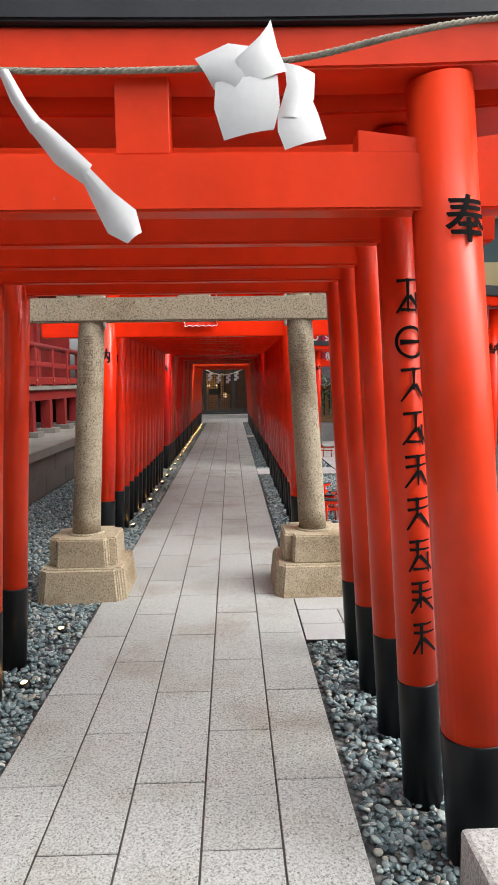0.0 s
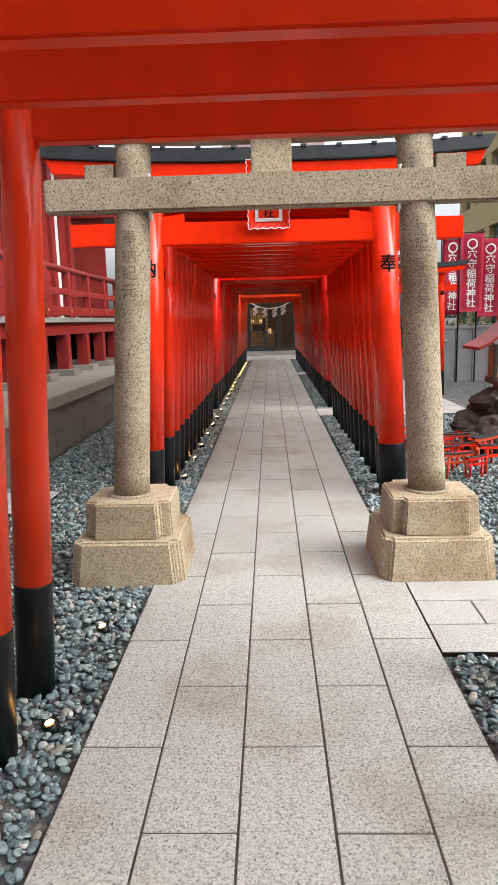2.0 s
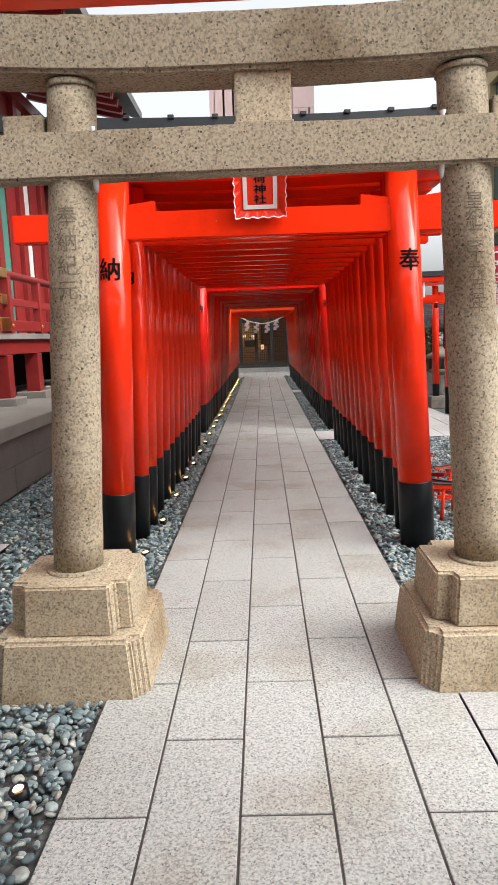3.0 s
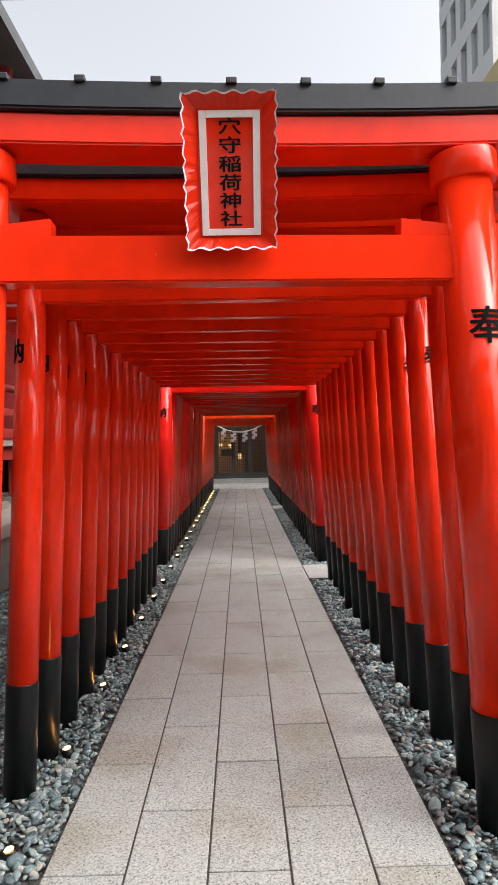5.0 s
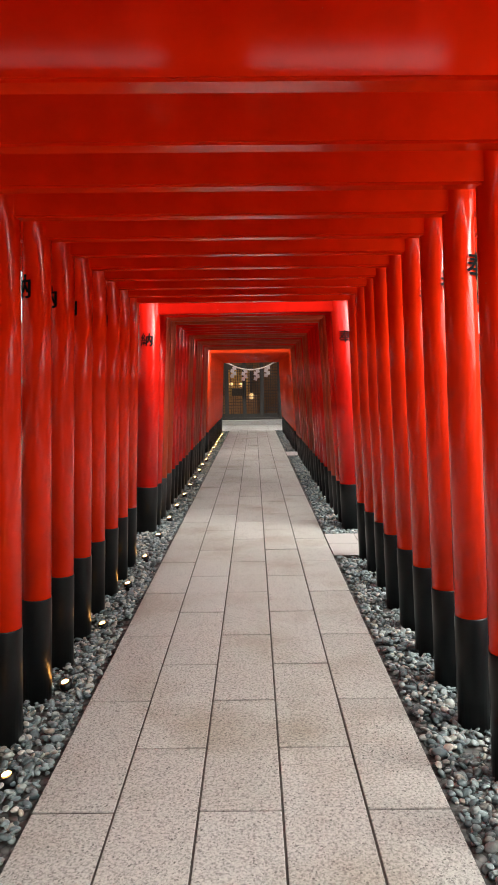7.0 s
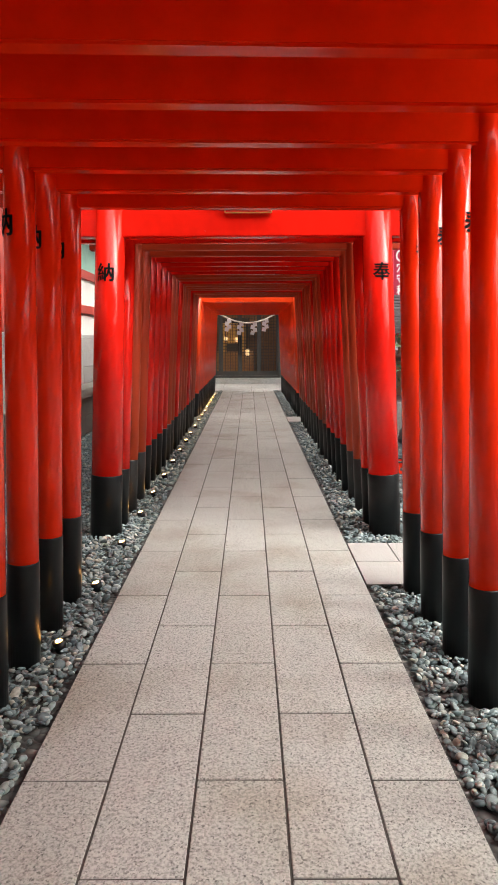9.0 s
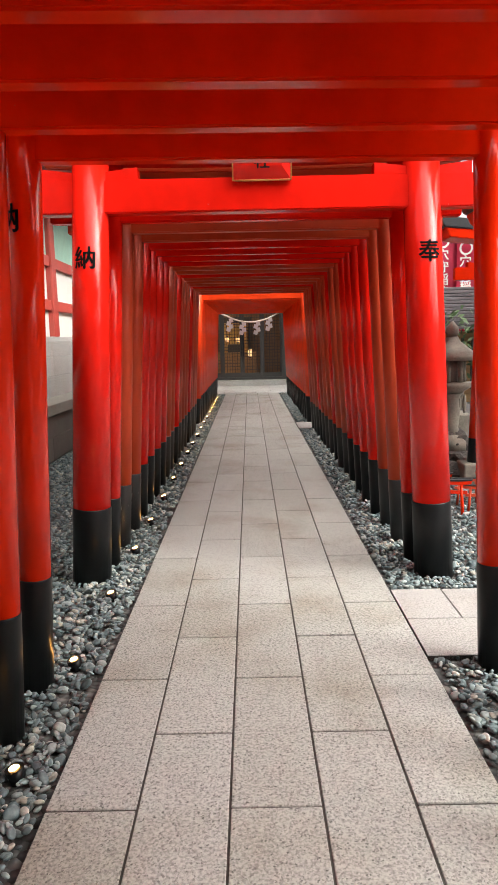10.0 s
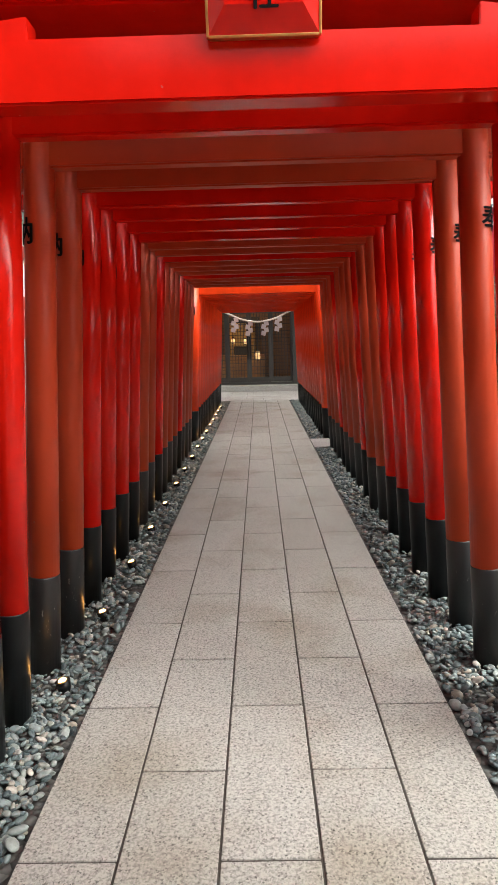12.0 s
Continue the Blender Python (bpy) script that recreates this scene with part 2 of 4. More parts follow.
def beam(x0, x1, yc, depth, z0, z1, lift=0.0, flare=0.0, seg=16, bevel=0.008, slant=0.0):
    """A beam along x whose ends rise by lift and whose end faces slant outwards by flare."""
    bm = bmesh.new()
    rows = []
    for i in range(seg + 1):
        s = i / seg * 2 - 1
        x = (x0 + x1) / 2 + s * (x1 - x0) / 2
        dz = lift * abs(s) ** 2.6
        dx = flare * s ** 5
        rows.append([bm.verts.new((x + (dx if top else 0), yc + sy * depth / 2 * (1 if top else 1 - slant), (z1 if top else z0) + dz)) for sy, top in ((-1, 0), (1, 0), (1, 1), (-1, 1))])
    for a, b in zip(rows, rows[1:]):
        for k in range(4):
            bm.faces.new((a[k], a[(k + 1) % 4], b[(k + 1) % 4], b[k]))
    bm.faces.new(rows[0][::-1])
    bm.faces.new(rows[-1])
    if bevel:
        bmesh.ops.recalc_face_normals(bm, faces=bm.faces[:])
        sharp = [e for e in bm.edges if len(e.link_faces) == 2 and e.calc_face_angle() > 0.5]
        bmesh.ops.bevel(bm, geom=sharp, offset=bevel, segments=2, affect="EDGES")
    return bm


def glyphs(text, size, depth=0.0, vertical=True, spacing=1.0, bold=0.0, wide=1.0):
    """Brush lettering as a mesh in the xz plane, centred, one character under another."""
    bm = bmesh.new()
    dg = bpy.context.evaluated_depsgraph_get()
    for i, ch in enumerate(text):
        cu = bpy.data.curves.new("glyph", "FONT")
        cu.body, cu.size, cu.align_x, cu.align_y = ch, size, "CENTER", "CENTER"
        cu.resolution_u, cu.offset, cu.extrude = 3, 0.0, depth
        ob = bpy.data.objects.new("glyph", cu)
        scene.collection.objects.link(ob)
        dg.update()
        me = bpy.data.meshes.new_from_object(ob.evaluated_get(dg))
        off = (0, 0, -(i - (len(text) - 1) / 2) * size * spacing) if vertical else ((i - (len(text) - 1) / 2) * size * spacing, 0, 0)
        me.transform(Matrix.Translation(off) @ Matrix.Diagonal((wide, 1, 1, 1)) @ Matrix.Rotation(radians(90), 4, "X"))
        bm.from_mesh(me)
        if bold:
            for q in range(1, 5):
                me.transform(Matrix.Translation(((0, 1, -2, 1, 0)[q] * bold * size, -0.0003, (0, 0.6, 0, -1.2, 1.2)[q] * bold * size)))
                bm.from_mesh(me)
        bpy.data.objects.remove(ob)
        bpy.data.meshes.remove(me)
    return bm


def wrap(bm, radius, centre, zc, lean=0.0, turn=0.0):
    """Bends flat lettering round an upright post, facing -y."""
    xs = [v.co.x for v in bm.verts]
    if not xs:
        return bm
    lo, hi = min(xs), max(xs)
    for k in range(1, 10):
        bmesh.ops.bisect_plane(bm, geom=bm.verts[:] + bm.edges[:] + bm.faces[:], plane_co=(lo + (hi - lo) * k / 10, 0, 0), plane_no=(1, 0, 0))
    for v in bm.verts:
        a = v.co.x / radius + turn
        out = radius + 0.002 - v.co.y
        v.co = Vector((centre[0] + math.sin(a) * out - lean * v.co.z, centre[1] - math.cos(a) * out, zc + v.co.z))
    return bm


# ---- torii ----
def torii(loc, big, red, label, group, spec):
    """A wooden torii gate: two leaning posts with black feet, tie beam with wedges, lintels, central strut."""
    t = empty("torii_gate" if big else "small_torii_gate", loc, label, "torii gate", group)
    r = 0.118 if big else spec.get("thick", 0.066)
    xb, xt = spec["xb"], spec["xt"]
    n0, n1 = spec["nuki"]
    top, shi, kas = spec["top"], spec["shimaki"], spec["kasagi"]
    foot = spec.get("black", 0.465)
    lean = (xb - xt) / 2.3
    for s in (-1, 1):
        def px(z):
            return s * (xb - lean * z)
        rt = r * 0.9
        post = part("post", rod((px(foot), 0, foot), (px(top), 0, top), r, rt, 28), red, t)
        part("foot", rod((px(-0.05), 0, -0.05), (px(foot), 0, foot), r * 1.03, r * 1.02, 28, [(0, r * 1.03), (0.985, r * 1.025), (1, r * 1.01)]), spec.get("foot", "black"), post, "black-painted foot")
        zc = spec.get("mark", 1.97)
        if spec.get("marked", True):
            g = wrap(glyphs("奉" if s > 0 else "納", spec.get("brush", 0.155 if big else 0.118), bold=0.022), (r + rt) / 2, (px(zc), 0), zc, s * lean, spec.get("turn", 0.15) * s)
            part("character", g, "ink", post, "black brush-written character")
        if big and spec.get("ring", True):
            rh, rw = spec.get("collar", (0.11, 1.24))
            part("ring", rod((px(top - rh), 0, top - rh), (px(top), 0, top), rt, None, 28, [(0, rt * rw * 0.95), (0.08, rt * rw), (0.92, rt * rw), (1, rt * rw * 0.97)]), red, post)
        if spec.get("wedge", True):
            for k in (-1, 1):
                xe = px(n1) + k * rt * 0.8
                w = 0.2 if big else 0.12
                bmw = prism([(0, 0), (w * k, 0), (w * k, 0.07), (0, 0.045)] if big else [(0, 0), (w * k, 0), (w * k, 0.05), (0, 0.03)], -0.045, 0.045, 0.003)
                bmesh.ops.transform(bmw, matrix=Matrix.Translation((xe, 0, n1 - 0.002)) @ Matrix.Rotation(radians(90), 4, "X"), verts=bmw.verts[:])
                part("wedge", bmw, red, t)
    half = spec["ends"]
    d = 0.11 if big else 0.075
    part("tie_beam", beam(-half, half, 0, d, n0, n1, seg=2), red, t)
    part("strut", box(-0.085, 0.085, -d * 0.45, d * 0.45, n1 - 0.004, shi[0] + 0.004, 0.004), red, t)
    L = spec["long"]
    lift = spec["lift"]
    part("lower_lintel", beam(-L + 0.06, L - 0.06, 0, 0.2 if big else 0.32, shi[0], shi[1], lift, 0.05), red, t)
    part("top_lintel", beam(-L, L, 0, 0.26 if big else 0.355, kas[0], kas[1], lift, 0.06), "kasagi", t, "dark top lintel with upswept ends")
    return t


BIG = dict(xb=1.09, xt=0.965, nuki=(2.2, 2.4), top=2.675, shimaki=(2.675, 2.79), kasagi=(2.793, 2.9), ends=1.62, long=1.78, lift=0.06)
SMALL = dict(xb=1.035, xt=0.93, turn=0.9, black=0.49, thick=0.071, nuki=(2.195, 2.375), top=2.6, shimaki=(2.6, 2.7), kasagi=(2.703, 2.79), ends=1.3, long=1.45, lift=0.04)
FRONT_BIG = dict(BIG, xb=1.135, xt=0.97, nuki=(2.235, 2.415), top=2.64, shimaki=(2.64, 2.765), kasagi=(2.768, 2.89), ring=False, mark=2.18, turn=0.3)
FRONT_SMALL = dict(SMALL, xb=1.058, xt=0.928, thick=0.078, marked=False, nuki=(2.21, 2.42), top=2.62, shimaki=(2.62, 2.72), kasagi=(2.723, 2.81))

THIRD = dict(SMALL, black=0.455, xb=1.05, xt=0.91, nuki=(2.235, 2.41))


def row(first, ys, x=0.0, turn=0.0, odd=None, odd_at=()):
    for k, y in enumerate(ys):
        copy_thing(odd if k in odd_at else first, pose(x + random.uniform(-0.006, 0.006), y, 0, 0, 0, turn + random.uniform(-0.35, 0.35)))


a1 = torii((0.025, 2.35, 0), True, "vermilion_old", "weathered vermilion wooden torii gate with black feet, first of its row", "large torii gates", FRONT_BIG)
a2 = torii((-0.008, 2.71, 0), False, "vermilion_old", "weathered vermilion wooden torii gate with black feet over the path", "front row of small torii gates", FRONT_SMALL)
row(a2, (3.19, 3.63, 4.07), -0.008, 0.3)

b1 = torii((-0.03, 7.18, 0), True, "vermilion", "bright vermilion lacquered torii gate bearing a framed plaque", "large torii gates", dict(BIG, xb=1.08, nuki=(2.17, 2.35), turn=0.1))
b1.rotation_euler.z = radians(2.5)
for k in range(-6, 7):
    x = 0.28 * k + 0.02
    z = 2.9 + 0.06 * abs(x / 1.78) ** 2.6
    part("clip", box(x - 0.02, x + 0.02, -0.145, -0.06, z - 0.012, z + 0.012, 0.004), "kasagi", b1, "small dark roof clip")
b2 = torii((0.0, 7.6, 0), False, "vermilion", "bright vermilion lacquered torii gate with black feet", "second row of small torii gates", SMALL)
row(b2, [7.6 + 0.399 * k for k in range(1, 12)], 0, 2.0)

c1 = torii((0.0, 13.28, 0), True, "crimson", "glossy crimson torii gate with a plain red plaque", "large torii gates", dict(BIG, xb=1.1, xt=0.98, nuki=(2.235, 2.425), turn=0.08, collar=(0.035, 1.09), brush=0.135))
c2 = torii((0.0, 13.57, 0), False, "crimson", "glossy crimson torii gate with black feet", "third row of small torii gates", THIRD)
c3 = torii((0.0, 13.986, 0), False, "rust", "faded rust-orange torii gate with scuffed black feet", "third row of small torii gates", dict(THIRD, foot="scuffed"))
row(c2, [13.57 + 0.416 * k for k in range(2, 17)], 0, 0, c3, (0, 5, 6, 8, 9, 10, 12, 13, 14))
d1 = torii((0.0, 21.2, 0), True, "orange", "orange vermilion torii gate at the head of the last row", "large torii gates", BIG)
d2 = torii((0.0, 21.6, 0), False, "orange", "orange vermilion torii gate of the last row", "last row of small torii gates", SMALL)
row(d2, [21.6 + 0.416 * k for k in range(1, 15)])

# ---- plaques ----
def b_plaque():
    """Carved hanging plaque with a scalloped, flaring rim and a white inner frame."""
    t = empty("plaque", (-0.015, 7.11, 2.295), "red hanging plaque with scalloped white-edged rim and black writing", "plaque")
    t.rotation_euler = (radians(21), 0, 0)
    t.scale = (0.93, 0.95, 0.85)
    part("board", box(-0.13, 0.13, -0.01, 0.03, 0.05, 0.57, 0.003), "vermilion", t)
    for name, x0, x1, z0, z1 in (("frame_side", -0.118, -0.09, 0.055, 0.555), ("frame_side", 0.09, 0.118, 0.055, 0.555), ("frame_end", -0.09, 0.09, 0.527, 0.555), ("frame_end", -0.09, 0.09, 0.055, 0.083)):
        part(name, box(x0, x1, -0.022, -0.008, z0, z1, 0.002), "white", t, "white inner frame")
    bm, edge = bmesh.new(), bmesh.new()
    N = 96
    inner, outer, lip = [], [], []
    for i in range(N):
        s = i / N * 4
        k, f = int(s), s - int(s)
        cx, cz = ((-1, -1), (1, -1), (1, 1), (-1, 1))[k]
        nx, nz = ((1, -1), (1, 1), (-1, 1), (-1, -1))[k]
        u, w = cx + (nx - cx) * f, cz + (nz - cz) * f
        wav = 0.006 * math.sin(f * math.pi * (10 if k % 2 == 0 else 18))
        inner.append((u * 0.125, -0.008, 0.305 + w * 0.255))
        ox, oz = u * (0.175 + (wav if k % 2 else 0)), 0.31 + w * (0.305 + (0 if k % 2 else wav))
        outer.append((ox, -0.055, oz))
        lip.append((ox * 1.03, -0.062, 0.31 + (oz - 0.31) * 1.02))
    vi, vo, vb = ([bm.verts.new(p) for p in q] for q in (inner, outer, [(x * 1.0, 0.0, z) for x, y, z in outer]))
    eo, el, eb = ([edge.verts.new(p) for p in q] for q in (outer, lip, [(x, y + 0.02, z) for x, y, z in lip]))
    for i in range(N):
        j = (i + 1) % N
        bm.faces.new((vi[i], vi[j], vo[j], vo[i]))
        bm.faces.new((vo[i], vo[j], vb[j], vb[i]))
        edge.faces.new((eo[i], eo[j], el[j], el[i]))
        edge.faces.new((el[i], el[j], eb[j], eb[i]))
    part("rim", bm, "vermilion", t)
    part("rim_edge", edge, "white", t, "scalloped white edge")
    g = glyphs("穴守稲荷神社", 0.07, 0.001, True, 1.06, 0.025, 1.32)
    bmesh.ops.translate(g, verts=g.verts[:], vec=(0, -0.0125, 0.305))
    part("writing", g, "ink", t, "black brush writing")
    return t


def c_plaque():
    t = empty("plaque", (0.035, 13.22, 2.405), "plain red plaque with sloping sides and thin gilt edge", "plaque")
    t.rotation_euler = (radians(9), 0, 0)
    bm = bmesh.new()
    lo = [bm.verts.new(p) for p in ((-0.165, -0.03, 0), (0.165, -0.03, 0), (0.165, -0.03, 0.56), (-0.165, -0.03, 0.56))]
    hi = [bm.verts.new(p) for p in ((-0.115, -0.065, 0.07), (0.115, -0.065, 0.07), (0.115, -0.065, 0.5), (-0.115, -0.065, 0.5))]
    bk = [bm.verts.new((v.co.x, 0.0, v.co.z)) for v in lo]
    bm.faces.new(hi)
    for i in range(4):
        j = (i + 1) % 4
        bm.faces.new((lo[i], lo[j], hi[j], hi[i]))
        bm.faces.new((bk[i], bk[j], lo[j], lo[i]))
    part("board", bm, "crimson", t)
    for x in (-0.168, 0.168):
        part("edging", box(x - 0.004, x + 0.004, -0.034, 0.0, -0.004, 0.564, 0.001), "gold", t, "gilt edge")
    for z in (-0.004, 0.564):
        part("edging", box(-0.164, 0.164, -0.034, 0.0, z - 0.004, z + 0.004, 0.001), "gold", t, "gilt edge")
    g = glyphs("穴守稲荷神社", 0.076, 0.001, True, 1.0, 0.025, 1.2)
    bmesh.ops.translate(g, verts=g.verts[:], vec=(0, -0.0665, 0.275))
    part("writing", g, "ink", t, "black brush writing")
    return t


b_plaque()
c_plaque()

# donor's brush strokes down the right post of the second gate
def stroke_column(parent):
    rnd = random.Random(4)
    bm = bmesh.new()
    for i in range(9):
        zc = 2.0 - i * 0.165
        if i == 1:
            for k in range(24):
                a0, a1_ = 2 * math.pi * k / 24, 2 * math.pi * (k + 1) / 24
                q = [(r_ * math.cos(a), r_ * math.sin(a)) for a, r_ in ((a0, 0.062), (a1_, 0.062), (a1_, 0.05), (a0, 0.05))]
                bm.faces.new([bm.verts.new((x, 0, zc + z)) for x, z in q])
            strokes = [(-0.042, 0.0, 0.042, 0.004, 0.016)]
        else:
            strokes = [(-0.045, 0.06 - k * rnd.uniform(0.028, 0.04), rnd.uniform(0.03, 0.05), 0.068 - k * 0.034, 0.01) for k in range(rnd.choice((1, 2, 3)))]
            vx = rnd.uniform(-0.015, 0.01)
            strokes += [(vx, 0.07, vx - 0.004, rnd.uniform(-0.06, 0.0), 0.012), (vx, 0.01, -0.05, -0.058, 0.011), (vx + 0.004, 0.008, 0.05, -0.052, 0.014)]
            if i % 3 == 0:
                strokes += [(0.03, 0.02, 0.028, -0.06, 0.01), (-0.035, -0.045, 0.03, -0.045, 0.01)]
        for x0, z0, x1, z1, w in strokes:
            w *= 1.25
            d = Vector((x1 - x0, 0, z1 - z0))
            nrm = Vector((-d.z, 0, d.x)).normalized() * w / 2
            p0, p1 = Vector((x0, 0, zc + z0)), Vector((x1, 0, zc + z1))
            bm.faces.new([bm.verts.new(v) for v in (p0 - nrm, p1 - nrm * 0.5, p1 + nrm * 0.5, p0 + nrm)])
    wrap(bm, 0.0785, (1.058, 0), 0, (1.058 - 0.928) / 2.3, 0.25)
    part("writing", bm, "ink", parent, "column of black brush strokes")


stroke_column(a2)

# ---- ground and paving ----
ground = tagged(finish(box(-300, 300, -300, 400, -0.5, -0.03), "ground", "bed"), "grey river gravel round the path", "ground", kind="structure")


# ---- stone torii ----
def uneven(bm, amount, scale=9.0, cuts=0):
    if cuts:
        bmesh.ops.subdivide_edges(bm, edges=bm.edges[:], cuts=cuts, use_grid_fill=True)
    bm.normal_update()
    for v in bm.verts:
        v.co += v.normal * noise.noise(v.co * scale) * amount
    return bm


def clipped(hw, c):
    """A square outline with hollowed corners."""
    pts = []
    for sx, sy in ((-1, -1), (1, -1), (1, 1), (-1, 1)):
        a, b, m = (sx * hw, sy * (hw - c)), (sx * (hw - c), sy * hw), (sx * (hw - c * 0.9), sy * (hw - c * 0.9))
        pts += [a, m, b] if sx * sy > 0 else [b, m, a]
    return pts


def frustum(hw0, hw1, c0, c1, z0, z1, bevel):
    bm = bmesh.new()
    lo = [bm.verts.new((x, y, z0)) for x, y in clipped(hw0, c0)]
    hi = [bm.verts.new((x, y, z1)) for x, y in clipped(hw1, c1)]
    bm.faces.new(lo[::-1])
    bm.faces.new(hi)
    for i in range(12):
        j = (i + 1) % 12
        bm.faces.new((lo[i], lo[j], hi[j], hi[i]))
    bmesh.ops.recalc_face_normals(bm, faces=bm.faces[:])
    bmesh.ops.bevel(bm, geom=[e for e in bm.edges if e.calc_face_angle(0) > 0.6], offset=bevel, segments=3, affect="EDGES")
    return bm


def stone_torii():
    t = empty("stone_torii", (0, 5.54, 0), "weathered grey-brown granite torii on two-tiered stone pedestals", "torii gate")
    for s, xb, xt, px in ((-1, -0.925, -0.795, -0.915), (1, 0.945, 0.825, 0.955)):
        ped = part("pedestal", frustum(0.355, 0.325, 0.05, 0.05, -0.05, 0.255, 0.016), "stone_base", t, "tan stone pedestal with hollowed corners")
        ped.location = (px, 0.0, 0)
        up = part("pedestal_top", frustum(0.272, 0.262, 0.075, 0.075, 0.25, 0.475, 0.011), "stone_base", ped)
        part("collar", rod((xb - px, 0.0, 0.47), (xb - px, 0.0, 0.487), 0.15, 0.138, 32), "stone", ped)
        rings = [(i / 14, 0.113 - 0.012 * i / 14 + 0.0015 * math.sin(i * 2.1)) for i in range(15)]
        post = part("post", rod((xb, 0, 0.48), (xt, 0, 2.578), 0.12, None, 40, rings), "stone", t)
        part("cap_ring", rod((xt, 0, 2.553), (xt, 0, 2.576), 0.108, 0.104, 32), "stone", post)
        for k, ch in enumerate("奉納紀元" if s < 0 else "皇紀二千六百年"):
            zc = 2.03 - k * (0.1 if s < 0 else 0.07)
            g = wrap(glyphs(ch, 0.09 if s < 0 else 0.078), 0.106, (xb + (xt - xb) * (zc - 0.48) / 2.1, 0), zc, 0.0)
            part("carved_character", g, "carved", post, "shallow carved character")
        mx = xt + s * 0.018 - s * 0.114
        bm = uneven(rod((mx, -0.082, 2.13), (mx, -0.082, 2.39), 0.012, None, 8, [(k / 9, 0.008 + 0.007 * (k * 7 % 4) / 4) for k in range(10)]), 0.006, 30)
        part("mortar", bm, "mortar", t, "pale mortar seam")
        w = box(-0.085, 0.085, -0.06, 0.06, 0, 0.085, 0.006)
        part("wedge", w, "stone", t).location = (xt + s * 0.2, 0, 2.366)
    part("tie_beam", uneven(beam(-1.31, 1.34, -0.06, 0.11, 2.18, 2.368, seg=40, bevel=0.012), 0.004, 14), "stone", t)
    part("strut", uneven(box(-0.112, 0.12, -0.085, 0.085, 2.364, 2.58, 0.01), 0.003), "stone_base", t, "rust-stained stone strut")
    part("strut_foot", box(-0.118, 0.126, -0.09, 0.09, 2.366, 2.383, 0.004), "stone", t)
    part("lintel", uneven(beam(-1.85, 1.85, 0, 0.3, 2.572, 2.777, 0.13, 0.07, 40, 0.015, 0.18), 0.004, 12), "stone", t)


M["mortar"] = varied("mortar", (0.5, 0.5, 0.49), 0.9, amount=0.2)
M["carved"] = granite("carved_granite", (0.2, 0.165, 0.12), (0.04, 0.03, 0.02), (0.6, 0.5, 0.4), 110, 0.05, 0.95)
stone_torii()


# ---- rope with paper streamers ----
def straw_rope(name, pts, r, label, mat="rope"):
    """A two-strand twisted rope along a smooth line."""
    t = empty(name, pts[0], label, "rope")
    P = [Vector(p) - Vector(pts[0]) for p in pts]
    fine = []
    for i in range(len(P) - 1):
        a, b, c, d = P[max(i - 1, 0)], P[i], P[i + 1], P[min(i + 2, len(P) - 1)]
        for k in range(40):
            u = k / 40
            fine.append(0.5 * ((2 * b) + (c - a) * u + (2 * a - 5 * b + 4 * c - d) * u * u + (3 * b - a - 3 * c + d) * u ** 3))
    for ph in (0, 1, 2):
        bm = bmesh.new()
        prev, dist = None, 0.0
        for i, p in enumerate(fine):
            tan = (fine[min(i + 1, len(fine) - 1)] - fine[max(i - 1, 0)]).normalized()
            side = tan.cross(Vector((0, 0, 1))).normalized()
            up = side.cross(tan)
            if i:
                dist += (p - fine[i - 1]).length
            a = dist / (r * 6.5) * 2 * math.pi + ph * 2 * math.pi / 3
            c = p + (side * math.cos(a) + up * math.sin(a)) * r * 0.5
            ring = [bm.verts.new(c + (side * math.cos(q) + up * math.sin(q)) * r * 0.56) for q in [2 * math.pi * k / 8 for k in range(8)]]
            if prev:
                for k in range(8):
                    bm.faces.new((prev[k], prev[(k + 1) % 8], ring[(k + 1) % 8], ring[k]))
            prev = ring
        part("strand", bm, mat, t, smooth=True)
    return t


M["rope"] = varied("straw_rope", (0.32, 0.29, 0.23), 0.9, amount=0.4, scale=40, fine=300, bumps=0.4)
M["rope_white"] = varied("white_rope", (0.72, 0.7, 0.62), 0.85, amount=0.15, scale=30, fine=200)
M["paper"] = varied("white_paper", (0.72, 0.72, 0.72), 0.7, amount=0.05, scale=12, bumps=0.05)


def paper_sheet(points_a, points_b, name, parent):
    """A curled strip of paper between two edges, with thickness."""
    bm = bmesh.new()
    n_ = len(points_a)
    rows = []
    for a, b in zip(points_a, points_b):
        a, b = Vector(a), Vector(b)
        rows.append([a.lerp(b, k / 4) + Vector((0, -0.012 * math.sin(k / 4 * math.pi), 0)) for k in range(5)])
    top = [[bm.verts.new(p) for p in r_] for r_ in rows]
    bot = [[bm.verts.new(p + Vector((0, 0.0012, 0))) for p in r_] for r_ in rows]
    for i in range(n_ - 1):
        for k in range(4):
            bm.faces.new((top[i][k], top[i + 1][k], top[i + 1][k + 1], top[i][k + 1]))
            bm.faces.new((bot[i][k + 1], bot[i + 1][k + 1], bot[i + 1][k], bot[i][k]))
    return part(name, bm, "paper", parent, smooth=True)


straw_rope("sacred_rope", [(-1.7, 2.25, 2.86), (-0.9, 2.04, 2.62), (-0.39, 2.03, 2.545), (0.18, 2.03, 2.543), (0.5, 2.03, 2.572), (0.95, 2.03, 2.665), (1.7, 2.3, 2.86)], 0.0095, "thin twisted straw rope slung before the first gate")
sh = empty("paper_streamer", (-0.295, 2.02, 2.54), "white folded paper streamer blown aslant by wind", "paper streamer", "streamers on the front rope")
